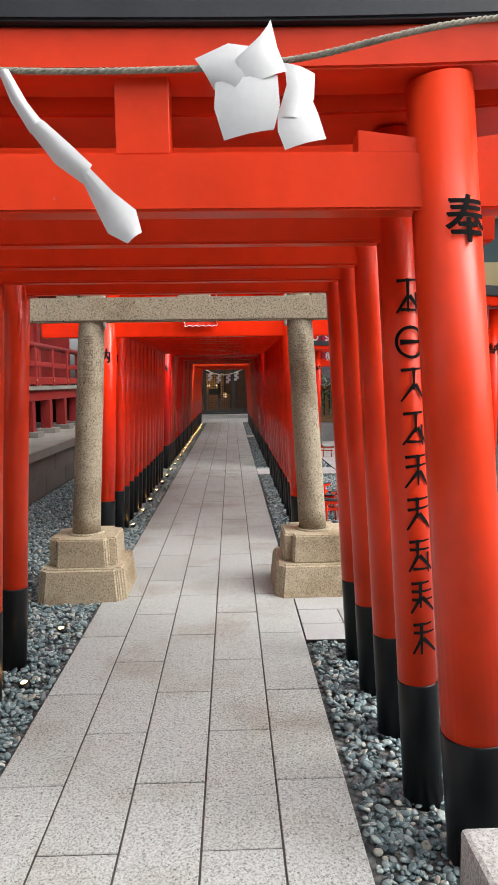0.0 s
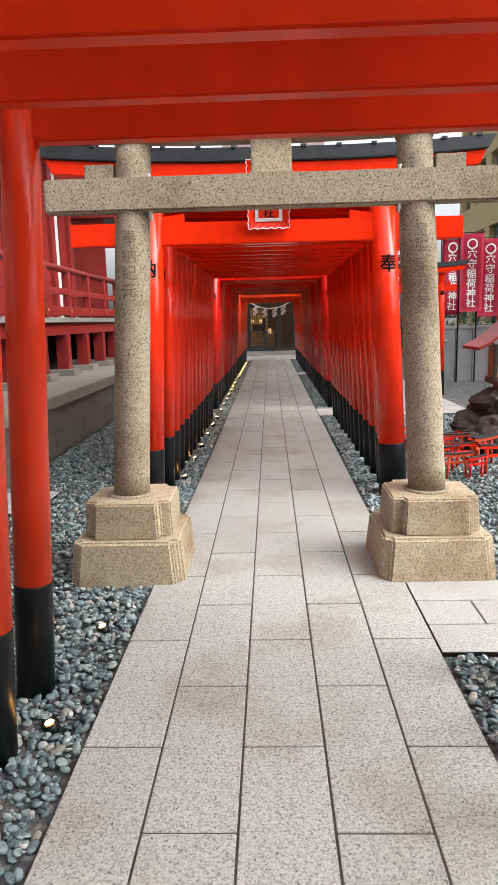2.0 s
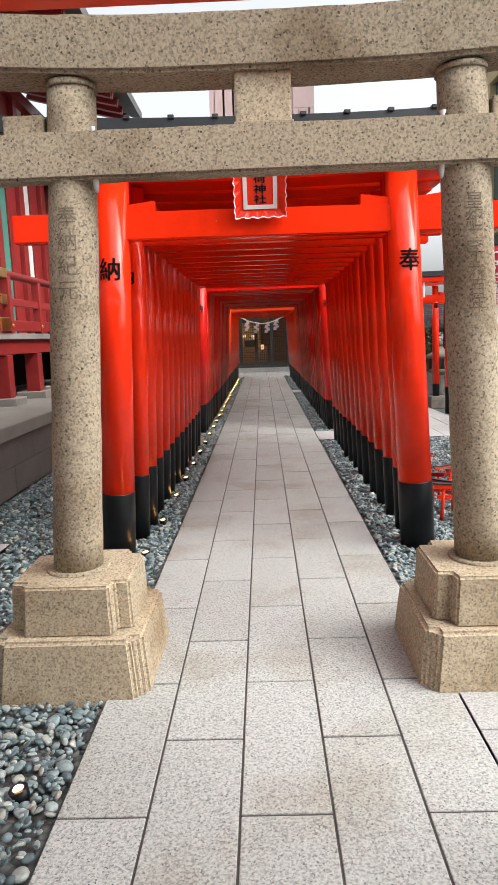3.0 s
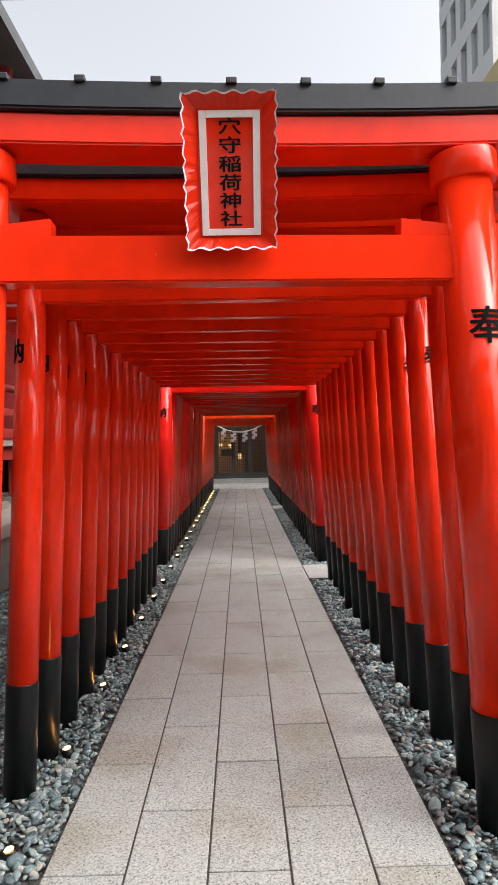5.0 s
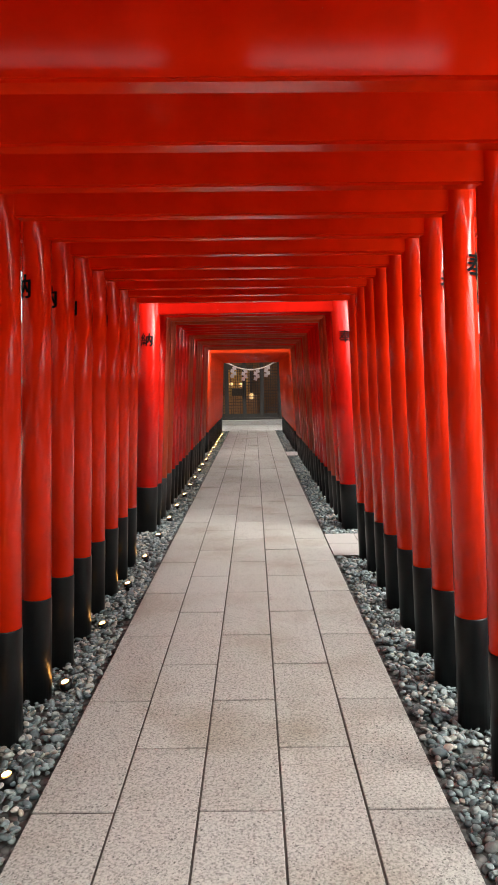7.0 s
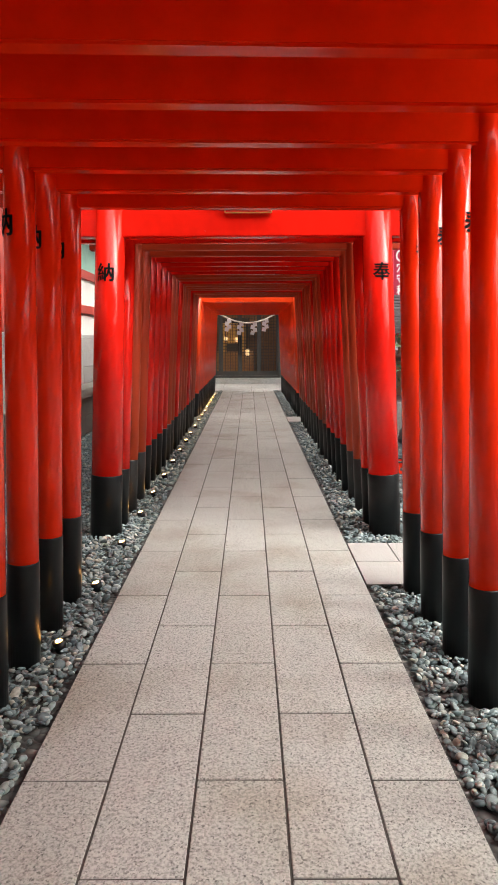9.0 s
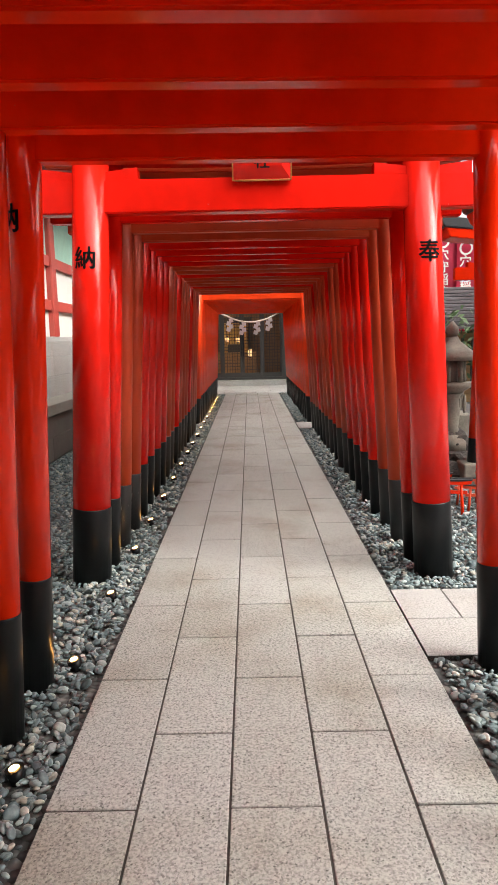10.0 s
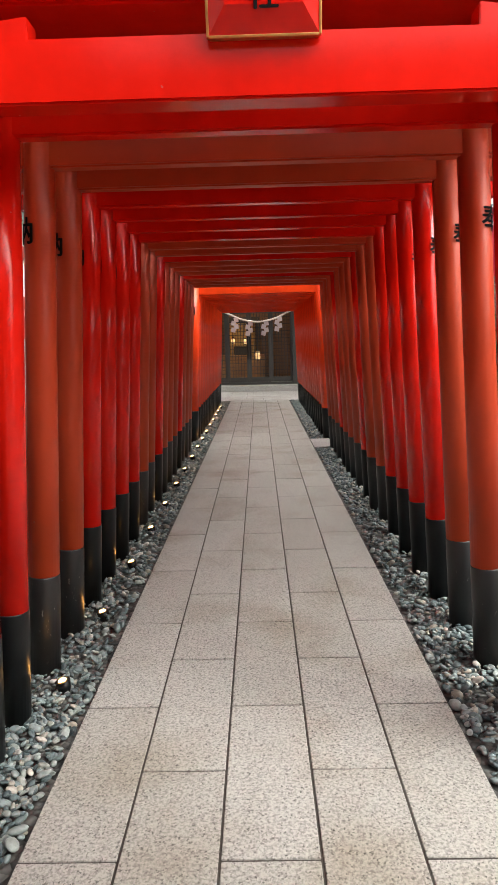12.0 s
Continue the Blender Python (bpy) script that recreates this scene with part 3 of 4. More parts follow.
paper_sheet([(0, 0, 0), (0.05, -0.01, -0.09), (0.085, 0, -0.135)], [(-0.025, 0, -0.01), (0.0, 0.01, -0.08), (0.05, 0.01, -0.165)], "fold", sh)
paper_sheet([(0.085, 0, -0.13), (0.16, -0.02, -0.2), (0.215, 0.0, -0.25)], [(0.05, 0.01, -0.16), (0.11, 0.02, -0.24), (0.19, 0.01, -0.3)], "fold", sh)
paper_sheet([(0.2, 0, -0.25), (0.275, -0.03, -0.33), (0.33, 0.0, -0.37), (0.345, 0, -0.43)], [(0.185, 0.01, -0.29), (0.225, 0.02, -0.38), (0.25, 0.01, -0.43), (0.305, 0.0, -0.46)], "fold", sh)
sh = empty("paper_streamer", (0.375, 2.02, 2.545), "white folded paper streamer bunched up over the rope", "paper streamer", "streamers on the front rope")
paper_sheet([(-0.17, 0, 0.02), (-0.08, -0.03, 0.045), (0.0, -0.02, 0.04)], [(-0.12, 0, -0.06), (-0.06, -0.035, -0.09), (0.03, -0.02, -0.1)], "fold", sh)
paper_sheet([(0.035, -0.01, 0.115), (0.05, -0.04, 0.03), (0.075, -0.04, -0.03)], [(0.02, 0, 0.08), (-0.06, -0.045, 0.0), (-0.04, -0.03, -0.07)], "fold", sh)
paper_sheet([(-0.115, -0.02, -0.05), (-0.12, -0.03, -0.12), (-0.095, -0.02, -0.2)], [(0.05, -0.04, -0.04), (0.055, -0.05, -0.12), (0.04, -0.03, -0.175)], "fold", sh)
paper_sheet([(0.07, -0.02, 0.0), (0.075, -0.03, -0.06), (0.05, -0.02, -0.14)], [(0.155, 0, -0.02), (0.15, -0.015, -0.09), (0.12, -0.03, -0.15)], "fold", sh)
paper_sheet([(0.05, -0.02, -0.12), (0.05, -0.03, -0.18), (0.07, -0.02, -0.225)], [(0.14, -0.01, -0.08), (0.16, -0.02, -0.13), (0.185, 0, -0.19)], "fold", sh)

straw_rope("sacred_rope", [(-0.93, 27.6, 2.27), (-0.72, 28.05, 2.19), (-0.4, 28.05, 2.05), (0, 28.05, 1.985), (0.4, 28.05, 2.05), (0.72, 28.05, 2.19), (0.93, 27.6, 2.27)], 0.022, "white twisted rope hung across the last gate", "rope_white")


def zigzag(x, z):
    t = empty("paper_streamer", (x, 28.045, z), "white zigzag paper streamer hanging from the rope", "paper streamer", "streamers on the far rope")
    for i, (ox, oz) in enumerate(((0, 0), (-0.045, -0.085), (0.0, -0.17), (-0.05, -0.25))):
        bm = box(-0.058, 0.058, -0.002, 0.002, -0.115, 0.0, 0, Matrix.Rotation(radians(14 if i % 2 else -10), 4, "Y"))
        bmesh.ops.translate(bm, verts=bm.verts[:], vec=(ox, -0.004 * i, oz))
        part("fold", bm, "paper", t)


for x, z in ((-0.56, 2.1), (-0.2, 2.0), (0.2, 2.0), (0.54, 2.1)):
    zigzag(x, z)

# ---- left: shrine hall on a stone terrace ----
terrace = empty("terrace", (-2.62, 0, 0), "grey stone terrace wall with pale coping along the gravel", "terrace", kind="structure")
part("core", box(-8, -0.03, 2, 31, -0.1, 0.57), "grey_stone", terrace)
terr_block = part("block", box(-0.045, 0.0, 0.004, 1.2, 0.0, 0.284, 0.004), "grey_stone", terrace)
first = True
for r_ in range(2):
    for k in range(24):
        o = terr_block if first else terr_block.copy()
        if not first:
            scene.collection.objects.link(o)
        first = False
        o.location = (0.0 + random.uniform(-0.003, 0.002), 2 + k * 1.205 - (0.6 if r_ else 0), r_ * 0.287)
part("coping", box(-2.2, 0.035, 2, 31, 0.574, 0.72, 0.012), "pale_stone", terrace, "pale stone coping")


def hall():
    h = empty("shrine_hall", (-3.35, 9, 0.77), "maroon wooden shrine hall with railed gallery and gilt fittings", "shrine hall")
    y0, y1 = -6.0, 7.6
    # Near-black sheet stands in for the deep shade under the gallery.
    part("underfloor_shade_sheet", box(-1.6, -1.5, y0, y1, -0.05, 0.75), "underfloor_shade", h)
    part("floor_edge", box(-1.6, 0.02, y0, y1, 0.82, 0.9, 0.006), "pale_stone", h, "weathered grey gallery floor edge")
    part("floor_beam", box(-0.2, -0.04, y0, y1, 0.62, 0.817, 0.01), "maroon", h)
    k = 0
    y = y0 + 0.1
    while y < y1:
        part("stilt", box(-0.13, 0.07, y - 0.1, y + 0.1, 0.04, 0.617, 0.01, Matrix.Translation((-0.1, 0, 0))), "maroon", h)
        part("footing", box(-0.36, 0.08, y - 0.2, y + 0.2, -0.052, 0.05, 0.01), "pale_stone", h)
        rp = part("rail_post", box(-0.06, 0.05, y - 0.055, y + 0.055, 0.9, 1.66, 0.008), "maroon", h)
        part("stud", rod((0.05, y, 1.0), (0.065, y, 1.0), 0.028, 0.02, 12), "gold", rp, "round gilt stud")
        part("roof_column", box(-1.12, -0.9, y - 0.11, y + 0.11, 0.9, 5.2, 0.01), "maroon", h)
        part("wall_panel", box(-1.05, -1.0, y + 0.12, y + 0.62, 0.92, 5.1, 0.004), "plaster" if k % 3 == 1 else "teal", h, "white plaster panel" if k % 3 == 1 else "teal-green panel")
        part("door_panel", box(-1.04, -0.98, y + 0.64, y + 1.06, 0.92, 5.1, 0.004), "maroon", h)
        y += 1.18
        k += 1
    part("bottom_rail", box(-0.05, 0.04, y0, y1, 0.93, 1.07, 0.008), "maroon", h)
    part("middle_rail", box(-0.04, 0.03, y0, y1, 1.26, 1.36, 0.008), "maroon", h)
    part("hand_rail", rod((0, y0, 1.66), (0, y1, 1.66), 0.055, None, 14), "maroon", h)
    part("corner_fitting", box(-0.07, 0.065, 1.95, 2.25, 0.93, 1.1, 0.006), "gold", h, "gilt metal fitting")
    part("corner_fitting", box(-0.07, 0.065, 2.0, 2.2, 1.27, 1.39, 0.006), "gold", h, "gilt metal fitting")
    part("corner_fitting", box(-0.08, 0.07, 1.95, 2.25, 1.6, 1.72, 0.006), "gold", h, "gilt metal fitting")
    # The lower sheet is black too, painting the underfloor shade at the far end.
    part("end_wall", box(-4.5, -0.02, y1 - 0.06, y1, 0.0, 0.8), "underfloor_shade", h)
    part("end_wall", box(-4.5, -0.3, y1 - 0.06, y1, 0.9, 5.2), "maroon", h)
    part("eave_beam", box(-1.15, -0.85, y0, y1, 4.98, 5.2, 0.01), "maroon", h)
    y = y0
    while y < y1:
        bm = box(-1.2, 0.8, -0.06, 0.06, 0, 0.13, 0.006, Matrix.Rotation(radians(14), 4, "Y"))
        rf = part("rafter", bm, "maroon", h)
        rf.location = (0, y, 5.23)
        part("rafter_end", box(0.775, 0.785, -0.06, 0.06, 0, 0.12, 0, Matrix.Rotation(radians(14), 4, "Y")), "white", rf, "white-painted rafter end")
        y += 0.42
    roof = part("roof", prism([(-5, 2.3), (1.0, 0.0), (1.0, 0.16), (-5, 3.0)], y0 - 0.6, y1 + 0.4), "roof_tile", h, "grey tiled roof")
    roof.matrix_basis = Matrix.Translation((0, 0, 5.2)) @ Matrix.Rotation(radians(90), 4, "X") @ Matrix.Diagonal((1, 1, -1, 1))


M["roof_tile"] = varied("roof_tile", (0.1, 0.105, 0.11), 0.6, amount=0.3, scale=5)
hall()


def side_hall():
    h = empty("side_hall", (-2.95, 21.5, 0.72), "white-walled hall with red timber frame on grey stone base", "hall")
    y0, y1 = -4.8, 9.0
    for k in range(13):
        for z0, z1 in ((0.0, 0.3), (0.303, 0.59), (0.593, 0.8)):
            part("base_stone", box(-0.2, random.uniform(-0.003, 0.003) - (0.02 if z0 > 0.5 else 0), y0 + k * 1.17 + 0.003, y0 + (k + 1) * 1.17 - 0.003, z0, z1, 0.004), "pale_slab", h)
    part("base_cap", box(-0.25, -0.06, y0, y1, 0.8, 0.88, 0.01), "pale_slab", h)
    part("wall", box(-0.4, -0.2, y0, y1, 0.8, 3.1), "plaster", h, "white plaster wall")
    part("lower_beam", box(-0.42, -0.14, y0, y1, 1.28, 1.44, 0.01), "red_frame", h)
    part("upper_beam", box(-0.42, -0.14, y0, y1, 1.94, 2.1, 0.01), "red_frame", h)
    part("frieze", box(-0.3, -0.18, y0, y1, 2.1, 2.9), "pale_teal", h, "pale teal frieze")
    for k in range(6):
        part("column", box(-0.4, -0.11, y0 + k * 2.9, y0 + k * 2.9 + 0.26, 0.88, 3.1, 0.02), "red_frame", h)
    part("eave", box(-1.5, 0.6, y0 - 0.3, y1, 3.1, 3.25, 0.02), "maroon", h)
    roof = part("roof", prism([(-4, 1.6), (0.9, 0.0), (0.9, 0.16), (-4, 2.2)], y0 - 0.4, y1 + 0.4), "roof_tile", h)
    roof.matrix_basis = Matrix.Translation((0, 0, 3.26)) @ Matrix.Rotation(radians(90), 4, "X") @ Matrix.Diagonal((1, 1, -1, 1))


M["red_frame"] = varied("red_frame", (0.42, 0.06, 0.045), 0.5, amount=0.2, scale=3)
M["pale_teal"] = varied("pale_teal", (0.3, 0.52, 0.43), 0.6, amount=0.12)
side_hall()

# ---- end: inner sanctuary ----
def sanctuary():
    s = empty("sanctuary", (0, 31.0, 0), "dark timber sanctuary front with latticed sliding doors", "sanctuary")
    part("step", box(-3.5, 3.5, 0, 0.75, -0.05, 0.17, 0.012), "pale_slab", s, "pale granite step")
    part("sill", box(-3.2, 3.2, 0.55, 0.8, 0.172, 0.25, 0.008), "door_wood", s)
    part("head", box(-3.2, 3.2, 0.55, 0.8, 2.42, 2.62, 0.008), "door_wood", s)
    part("upper_wall", box(-3.2, 3.2, 0.6, 0.75, 2.62, 3.6), "door_wood", s)
    for x in (-3.1, -1.72, 1.13, 3.1):
        part("jamb", box(x - 0.09, x + 0.09, 0.54, 0.82, 0.172, 3.4, 0.008), "door_wood", s)
    for x0, x1 in ((-3.0, -1.82), (1.23, 3.0)):
        part("side_wall", box(x0, x1, 0.62, 0.72, 0.25, 2.42), "door_wood", s)
    for i in range(4):
        x0 = -1.63 + i * 0.67
        dy = 0.6 if i in (1, 2) else 0.66
        d = part("door_leaf", bmesh.new(), "door_wood", s)
        bm = bmesh.new()
        add_box(bm, x0, x0 + 0.075, dy, dy + 0.04, 0.25, 2.42, 0.004)
        add_box(bm, x0 + 0.595, x0 + 0.67, dy, dy + 0.04, 0.25, 2.42, 0.004)
        add_box(bm, x0 + 0.075, x0 + 0.595, dy, dy + 0.04, 0.25, 0.4, 0.003)
        add_box(bm, x0 + 0.075, x0 + 0.595, dy, dy + 0.04, 2.34, 2.42, 0.003)
        bmesh.ops.recalc_face_normals(bm, faces=bm.faces[:])
        bm.to_mesh(d.data)
        bm.free()
        for k in range(1, 6):
            part("muntin", box(x0 + 0.075 + k * 0.0867 - 0.009, x0 + 0.075 + k * 0.0867 + 0.009, dy + 0.006, dy + 0.026, 0.4, 2.34), "door_wood", d)
        for k in range(1, 18):
            part("bar", box(x0 + 0.075, x0 + 0.595, dy + 0.008, dy + 0.024, 0.4 + k * 0.1078 - 0.008, 0.4 + k * 0.1078 + 0.008), "door_wood", d)
        if i in (1, 2):
            hx = x0 + (0.635 if i == 1 else 0.035)
            part("pull", box(hx - 0.018, hx + 0.018, dy - 0.03, dy, 0.95, 1.65, 0.006), "black", d, "long black door pull")
    part("roof", box(-4.5, 4.5, -1.1, 6, 3.6, 3.8, 0.03), "roof_tile", s)
    part("rear_wall", box(-3.2, 3.2, 4.2, 4.3, 0, 3.5), "room_wood", s)
    part("room_wall", box(-3.25, -3.15, 0.8, 4.3, 0, 3.5), "room_wood", s)
    part("room_wall", box(3.15, 3.25, 0.8, 4.3, 0, 3.5), "room_wood", s)
    part("room_floor", box(-3.15, 3.15, 0.8, 4.2, 0.1, 0.24), "room_wood", s)
    part("room_ceiling", box(-3.15, 3.15, 0.8, 4.2, 3.0, 3.1), "room_wood", s)
    return s


M["room_wood"] = varied("room_wood", (0.2, 0.11, 0.045), 0.5, amount=0.35, scale=4, stretch=(1, 1, 5))
M["door_wood"] = varied("door_wood", (0.042, 0.041, 0.037), 0.5, amount=0.25, scale=8, stretch=(4, 4, 0.4))
M["warm_wood"] = varied("warm_wood", (0.45, 0.27, 0.12), 0.5, amount=0.35, scale=4, stretch=(1, 1, 5))
sanctuary()
altar = empty("altar", (-0.55, 34.4, 0.24), "gilded wooden altar stand with dark offering box", "altar")
part("table", box(-0.75, 0.75, -0.25, 0.3, 0, 0.8, 0.01), "warm_wood", altar)
part("offering_box", box(-0.3, 0.3, -0.22, 0.1, 0.8, 1.1, 0.02), "dark_wood", altar)
part("cabinet", box(-0.45, 0.45, 0.1, 0.45, 0.8, 1.9, 0.02), "gold", altar, "gilt cabinet")
part("cabinet_roof", prism([(-0.6, -0.1), (0.6, -0.1), (0.3, 0.5), (-0.3, 0.5)], 1.9, 2.1, 0.01), "dark_wood", altar)


def lantern_lamp(x, y, z, r, h, strength_mat):
    t = empty("paper_lantern", (x, y, z), "glowing warm paper lantern inside the sanctuary", "lantern", "sanctuary lanterns")
    part("shade", rod((0, 0, 0), (0, 0, h), r, None, 16, [(0, r * 0.6), (0.15, r), (0.85, r), (1, r * 0.6)]), strength_mat, t, "glowing paper shade")
    part("cap", rod((0, 0, h), (0, 0, h + 0.04), r * 0.5, None, 12), "dark_wood", t)
    part("base", rod((0, 0, -0.03), (0, 0, 0), r * 0.5, None, 12), "dark_wood", t)
    part("cord", rod((0, 0, h + 0.04), (0, 0, 3.0 - z), 0.008, None, 6), "dark_wood", t)


pm, pn, pl_, pb = material("lit_paper", (0.9, 0.7, 0.45))
pb.inputs["Emission Color"].default_value = (1, 0.62, 0.28, 1)
pb.inputs["Emission Strength"].default_value = 0.35
M["lit_paper"] = pm
for x, y, z, r, h in ((-0.02, 33.0, 0.9, 0.08, 0.26), (-0.85, 33.6, 1.45, 0.07, 0.16), (-0.45, 33.8, 1.42, 0.07, 0.16)):
    lantern_lamp(x, y, z, r, h, "lit_paper")
# Unseen warm fill lights above the door head, added to brighten the room.
cm_, cn_, cl_, cb_ = material("fill_light_glow", (0.9, 0.75, 0.5))
cb_.inputs["Emission Color"].default_value = (1, 0.58, 0.22, 1)
cb_.inputs["Emission Strength"].default_value = 16
M["fill_glow"] = cm_
for x in (-1.3, -0.2):
    o = empty("ceiling_lamp", (x, 33.3, 2.8), "unseen warm fill light added inside the sanctuary", "lamp", "sanctuary ceiling lamps")
    part("globe", rod((0, 0, 0), (0, 0, 0.12), 0.15, None, 16, [(0, 0.1), (0.3, 0.17), (0.8, 0.17), (1, 0.12)]), "fill_glow", o, "glowing surface of the added fill light")
    part("rose", rod((0, 0, 0.12), (0, 0, 0.2), 0.09, None, 12), "dark_wood", o)

# ---- right garden ----
def rocks(name, centre, n, spread, size, label, seed):
    rnd = random.Random(seed)
    t = empty(name, centre, label, "rock")
    for i in range(n):
        bm = bmesh.new()
        bmesh.ops.create_icosphere(bm, subdivisions=3, radius=1)
        off = Vector((rnd.uniform(-9, 9), rnd.uniform(-9, 9), i))
        for v in bm.verts:
            q = v.co.normalized()
            v.co = q * (1 + 0.35 * noise.noise(q * 1.6 + off) + 0.14 * noise.noise(q * 4 + off))
        s = size * rnd.uniform(0.6, 1.15)
        f = i / max(1, n - 1)
        bmesh.ops.scale(bm, vec=(s, s, s * rnd.uniform(0.6, 0.85)), verts=bm.verts[:])
        ang = rnd.uniform(0, 6.28)
        rad = spread * (1 - f * 0.8) * rnd.uniform(0.5, 1)
        bmesh.ops.translate(bm, verts=bm.verts[:], vec=(math.cos(ang) * rad, math.sin(ang) * rad, s * 0.35 + f * spread * 1.0))
        part("stone", bm, "dark_rock", t)
    return t


M["dark_rock"] = varied("dark_rock", (0.075, 0.066, 0.06), 0.85, amount=0.5, scale=7, fine=45, bumps=0.6, dist=0.02)
M["lantern_stone"] = varied("lantern_stone", (0.2, 0.18, 0.15), 0.9, amount=0.4, scale=6, fine=60, bumps=0.4)
rocks("rock_mound", (2.64, 9.3, -0.03), 12, 0.45, 0.26, "mound of dark rough rocks on gravel", 3)
rocks("rock_mound", (2.1, 16.3, -0.03), 7, 0.32, 0.18, "low pile of dark rocks under a stone lantern", 5)


def stone_lantern(x, y, z, s):
    t = empty("stone_lantern", (x, y, z), "weathered grey stone lantern with wide cap", "stone lantern", "stone lanterns")
    t.scale = (s, s, s)
    part("base", rod((0, 0, 0), (0, 0, 0.16), 0.2, None, 6, [(0, 0.22), (0.6, 0.22), (1, 0.17)]), "lantern_stone", t)
    part("shaft", rod((0, 0, 0.16), (0, 0, 0.6), 0.09, None, 20, [(0, 0.12), (0.15, 0.085), (0.5, 0.1), (0.85, 0.085), (1, 0.12)]), "lantern_stone", t)
    part("platform", rod((0, 0, 0.6), (0, 0, 0.72), 0.2, None, 6, [(0, 0.12), (0.5, 0.22), (1, 0.22)]), "lantern_stone", t)
    bm = bmesh.new()
    for k in range(6):
        a = k * math.pi / 3
        add_rod(bm, (0.13 * math.cos(a), 0.13 * math.sin(a), 0.72), (0.13 * math.cos(a), 0.13 * math.sin(a), 0.95), 0.028, None, 6)
    add_rod(bm, (0, 0, 0.72), (0, 0, 0.95), 0.08, None, 6)
    part("fire_box", bm, "lantern_stone", t)
    part("cap", rod((0, 0, 0.95), (0, 0, 1.2), 0.3, None, 6, [(0, 0.28), (0.2, 0.32), (0.45, 0.2), (0.8, 0.09), (1, 0.06)]), "lantern_stone", t)
    part("finial", rod((0, 0, 1.2), (0, 0, 1.36), 0.05, None, 12, [(0, 0.05), (0.3, 0.075), (0.65, 0.06), (1, 0.008)]), "lantern_stone", t)


stone_lantern(2.1, 16.3, 0.28, 1.0)
stone_lantern(3.75, 16.9, -0.03, 1.0)


def mound_shrine():
    t = empty("small_shrine", (2.72, 9.3, 0.45), "tiny wooden shrine with brown flaring roof on rock mound", "shrine")
    part("pedestal", rod((0, 0, 0), (0, 0, 0.38), 0.2, None, 6, [(0, 0.26), (0.2, 0.24), (0.3, 0.15), (0.75, 0.14), (0.85, 0.24), (1, 0.24)]), "lantern_stone", t)
    part("body", box(-0.16, 0.16, -0.14, 0.14, 0.38, 0.74, 0.006), "warm_wood", t)
    for s_ in (-1, 1):
        part("door", box(min(0, s_ * 0.12), max(0, s_ * 0.12), -0.155, -0.141, 0.42, 0.7, 0.003), "dark_wood", t)
        part("pillar", box(s_ * 0.18 - 0.02, s_ * 0.18 + 0.02, -0.2, -0.16, 0.38, 0.76, 0.004), "dark_wood", t)
    bm = bmesh.new()
    prof = [(-0.42, 0.7), (-0.3, 0.76), (-0.16, 0.86), (0, 1.0), (0.16, 0.86), (0.3, 0.76), (0.42, 0.7)]
    up_ = [[bm.verts.new((x, y, z + 0.035)) for x, z in prof] for y in (-0.34, 0.3)]
    lo_ = [[bm.verts.new((x, y, z)) for x, z in prof] for y in (-0.34, 0.3)]
    for k in range(6):
        bm.faces.new((up_[0][k], up_[0][k + 1], up_[1][k + 1], up_[1][k]))
        bm.faces.new((lo_[0][k + 1], lo_[0][k], lo_[1][k], lo_[1][k + 1]))
        for q in (0, 1):
            bm.faces.new((up_[q][k], up_[q][k + 1], lo_[q][k + 1], lo_[q][k]))
    for k in (0, 6):
        bm.faces.new((up_[0][k], up_[1][k], lo_[1][k], lo_[0][k]))
    part("roof", bm, "maroon", t)
    part("ridge", box(-0.035, 0.035, -0.36, 0.32, 1.03, 1.08, 0.006), "maroon", t)


mound_shrine()


def mini_torii(x, y, s, turn, red, tilt=0.0):
    t = empty("miniature_torii", (x, y, -0.01), "hand-sized red votive torii standing on gravel", "miniature torii", "votive miniature torii")
    t.scale = (s, s, s)
    t.rotation_euler = (tilt, 0, turn)
    for k in (-1, 1):
        part("post", rod((k * 0.4, 0, -0.05), (k * 0.34, 0, 0.9), 0.05, 0.045, 10), red, t)
    part("tie_beam", box(-0.52, 0.52, -0.03, 0.03, 0.6, 0.7, 0.006), red, t)
    part("lintel", beam(-0.62, 0.62, 0, 0.12, 0.88, 0.98, 0.04, 0.03, 8, 0.004), red, t)
    part("lintel_cap", beam(-0.64, 0.64, 0, 0.15, 0.982, 1.03, 0.04, 0.03, 8, 0.004), "kasagi", t)


rnd = random.Random(11)
for i in range(16):
    mini_torii(1.5 + (i % 4) * 0.24 + rnd.uniform(-0.05, 0.05), 7.8 + (i // 4) * 0.42 + rnd.uniform(-0.1, 0.1), rnd.uniform(0.2, 0.3), rnd.uniform(-0.9, 0.9), ("vermilion", "rust", "crimson")[i % 3], rnd.uniform(-0.05, 0.05))
for i in range(7):
    mini_torii(1.62 + (i % 4) * 0.26, 14.6 + (i // 4) * 0.5 + rnd.uniform(-0.1, 0.1), rnd.uniform(0.22, 0.3), rnd.uniform(-0.7, 0.7), ("vermilion", "rust")[i % 2])

GATE = dict(xb=0.6, xt=0.56, nuki=(2.02, 2.14), top=2.36, shimaki=(2.36, 2.45), kasagi=(2.453, 2.55), ends=0.85, long=1.0, lift=0.05)
g1 = torii((2.8, 14.9, 0), False, "vermilion", "vermilion torii gate over the side path", "side torii gates", GATE)
copy_thing(g1, pose(2.8, 15.8, 0))
copy_thing(g1, pose(3.42, 6.6, 0))
sp = empty("small_plaque", (2.8, 14.83, 2.1), "small framed red plaque on the side gate", "plaque")
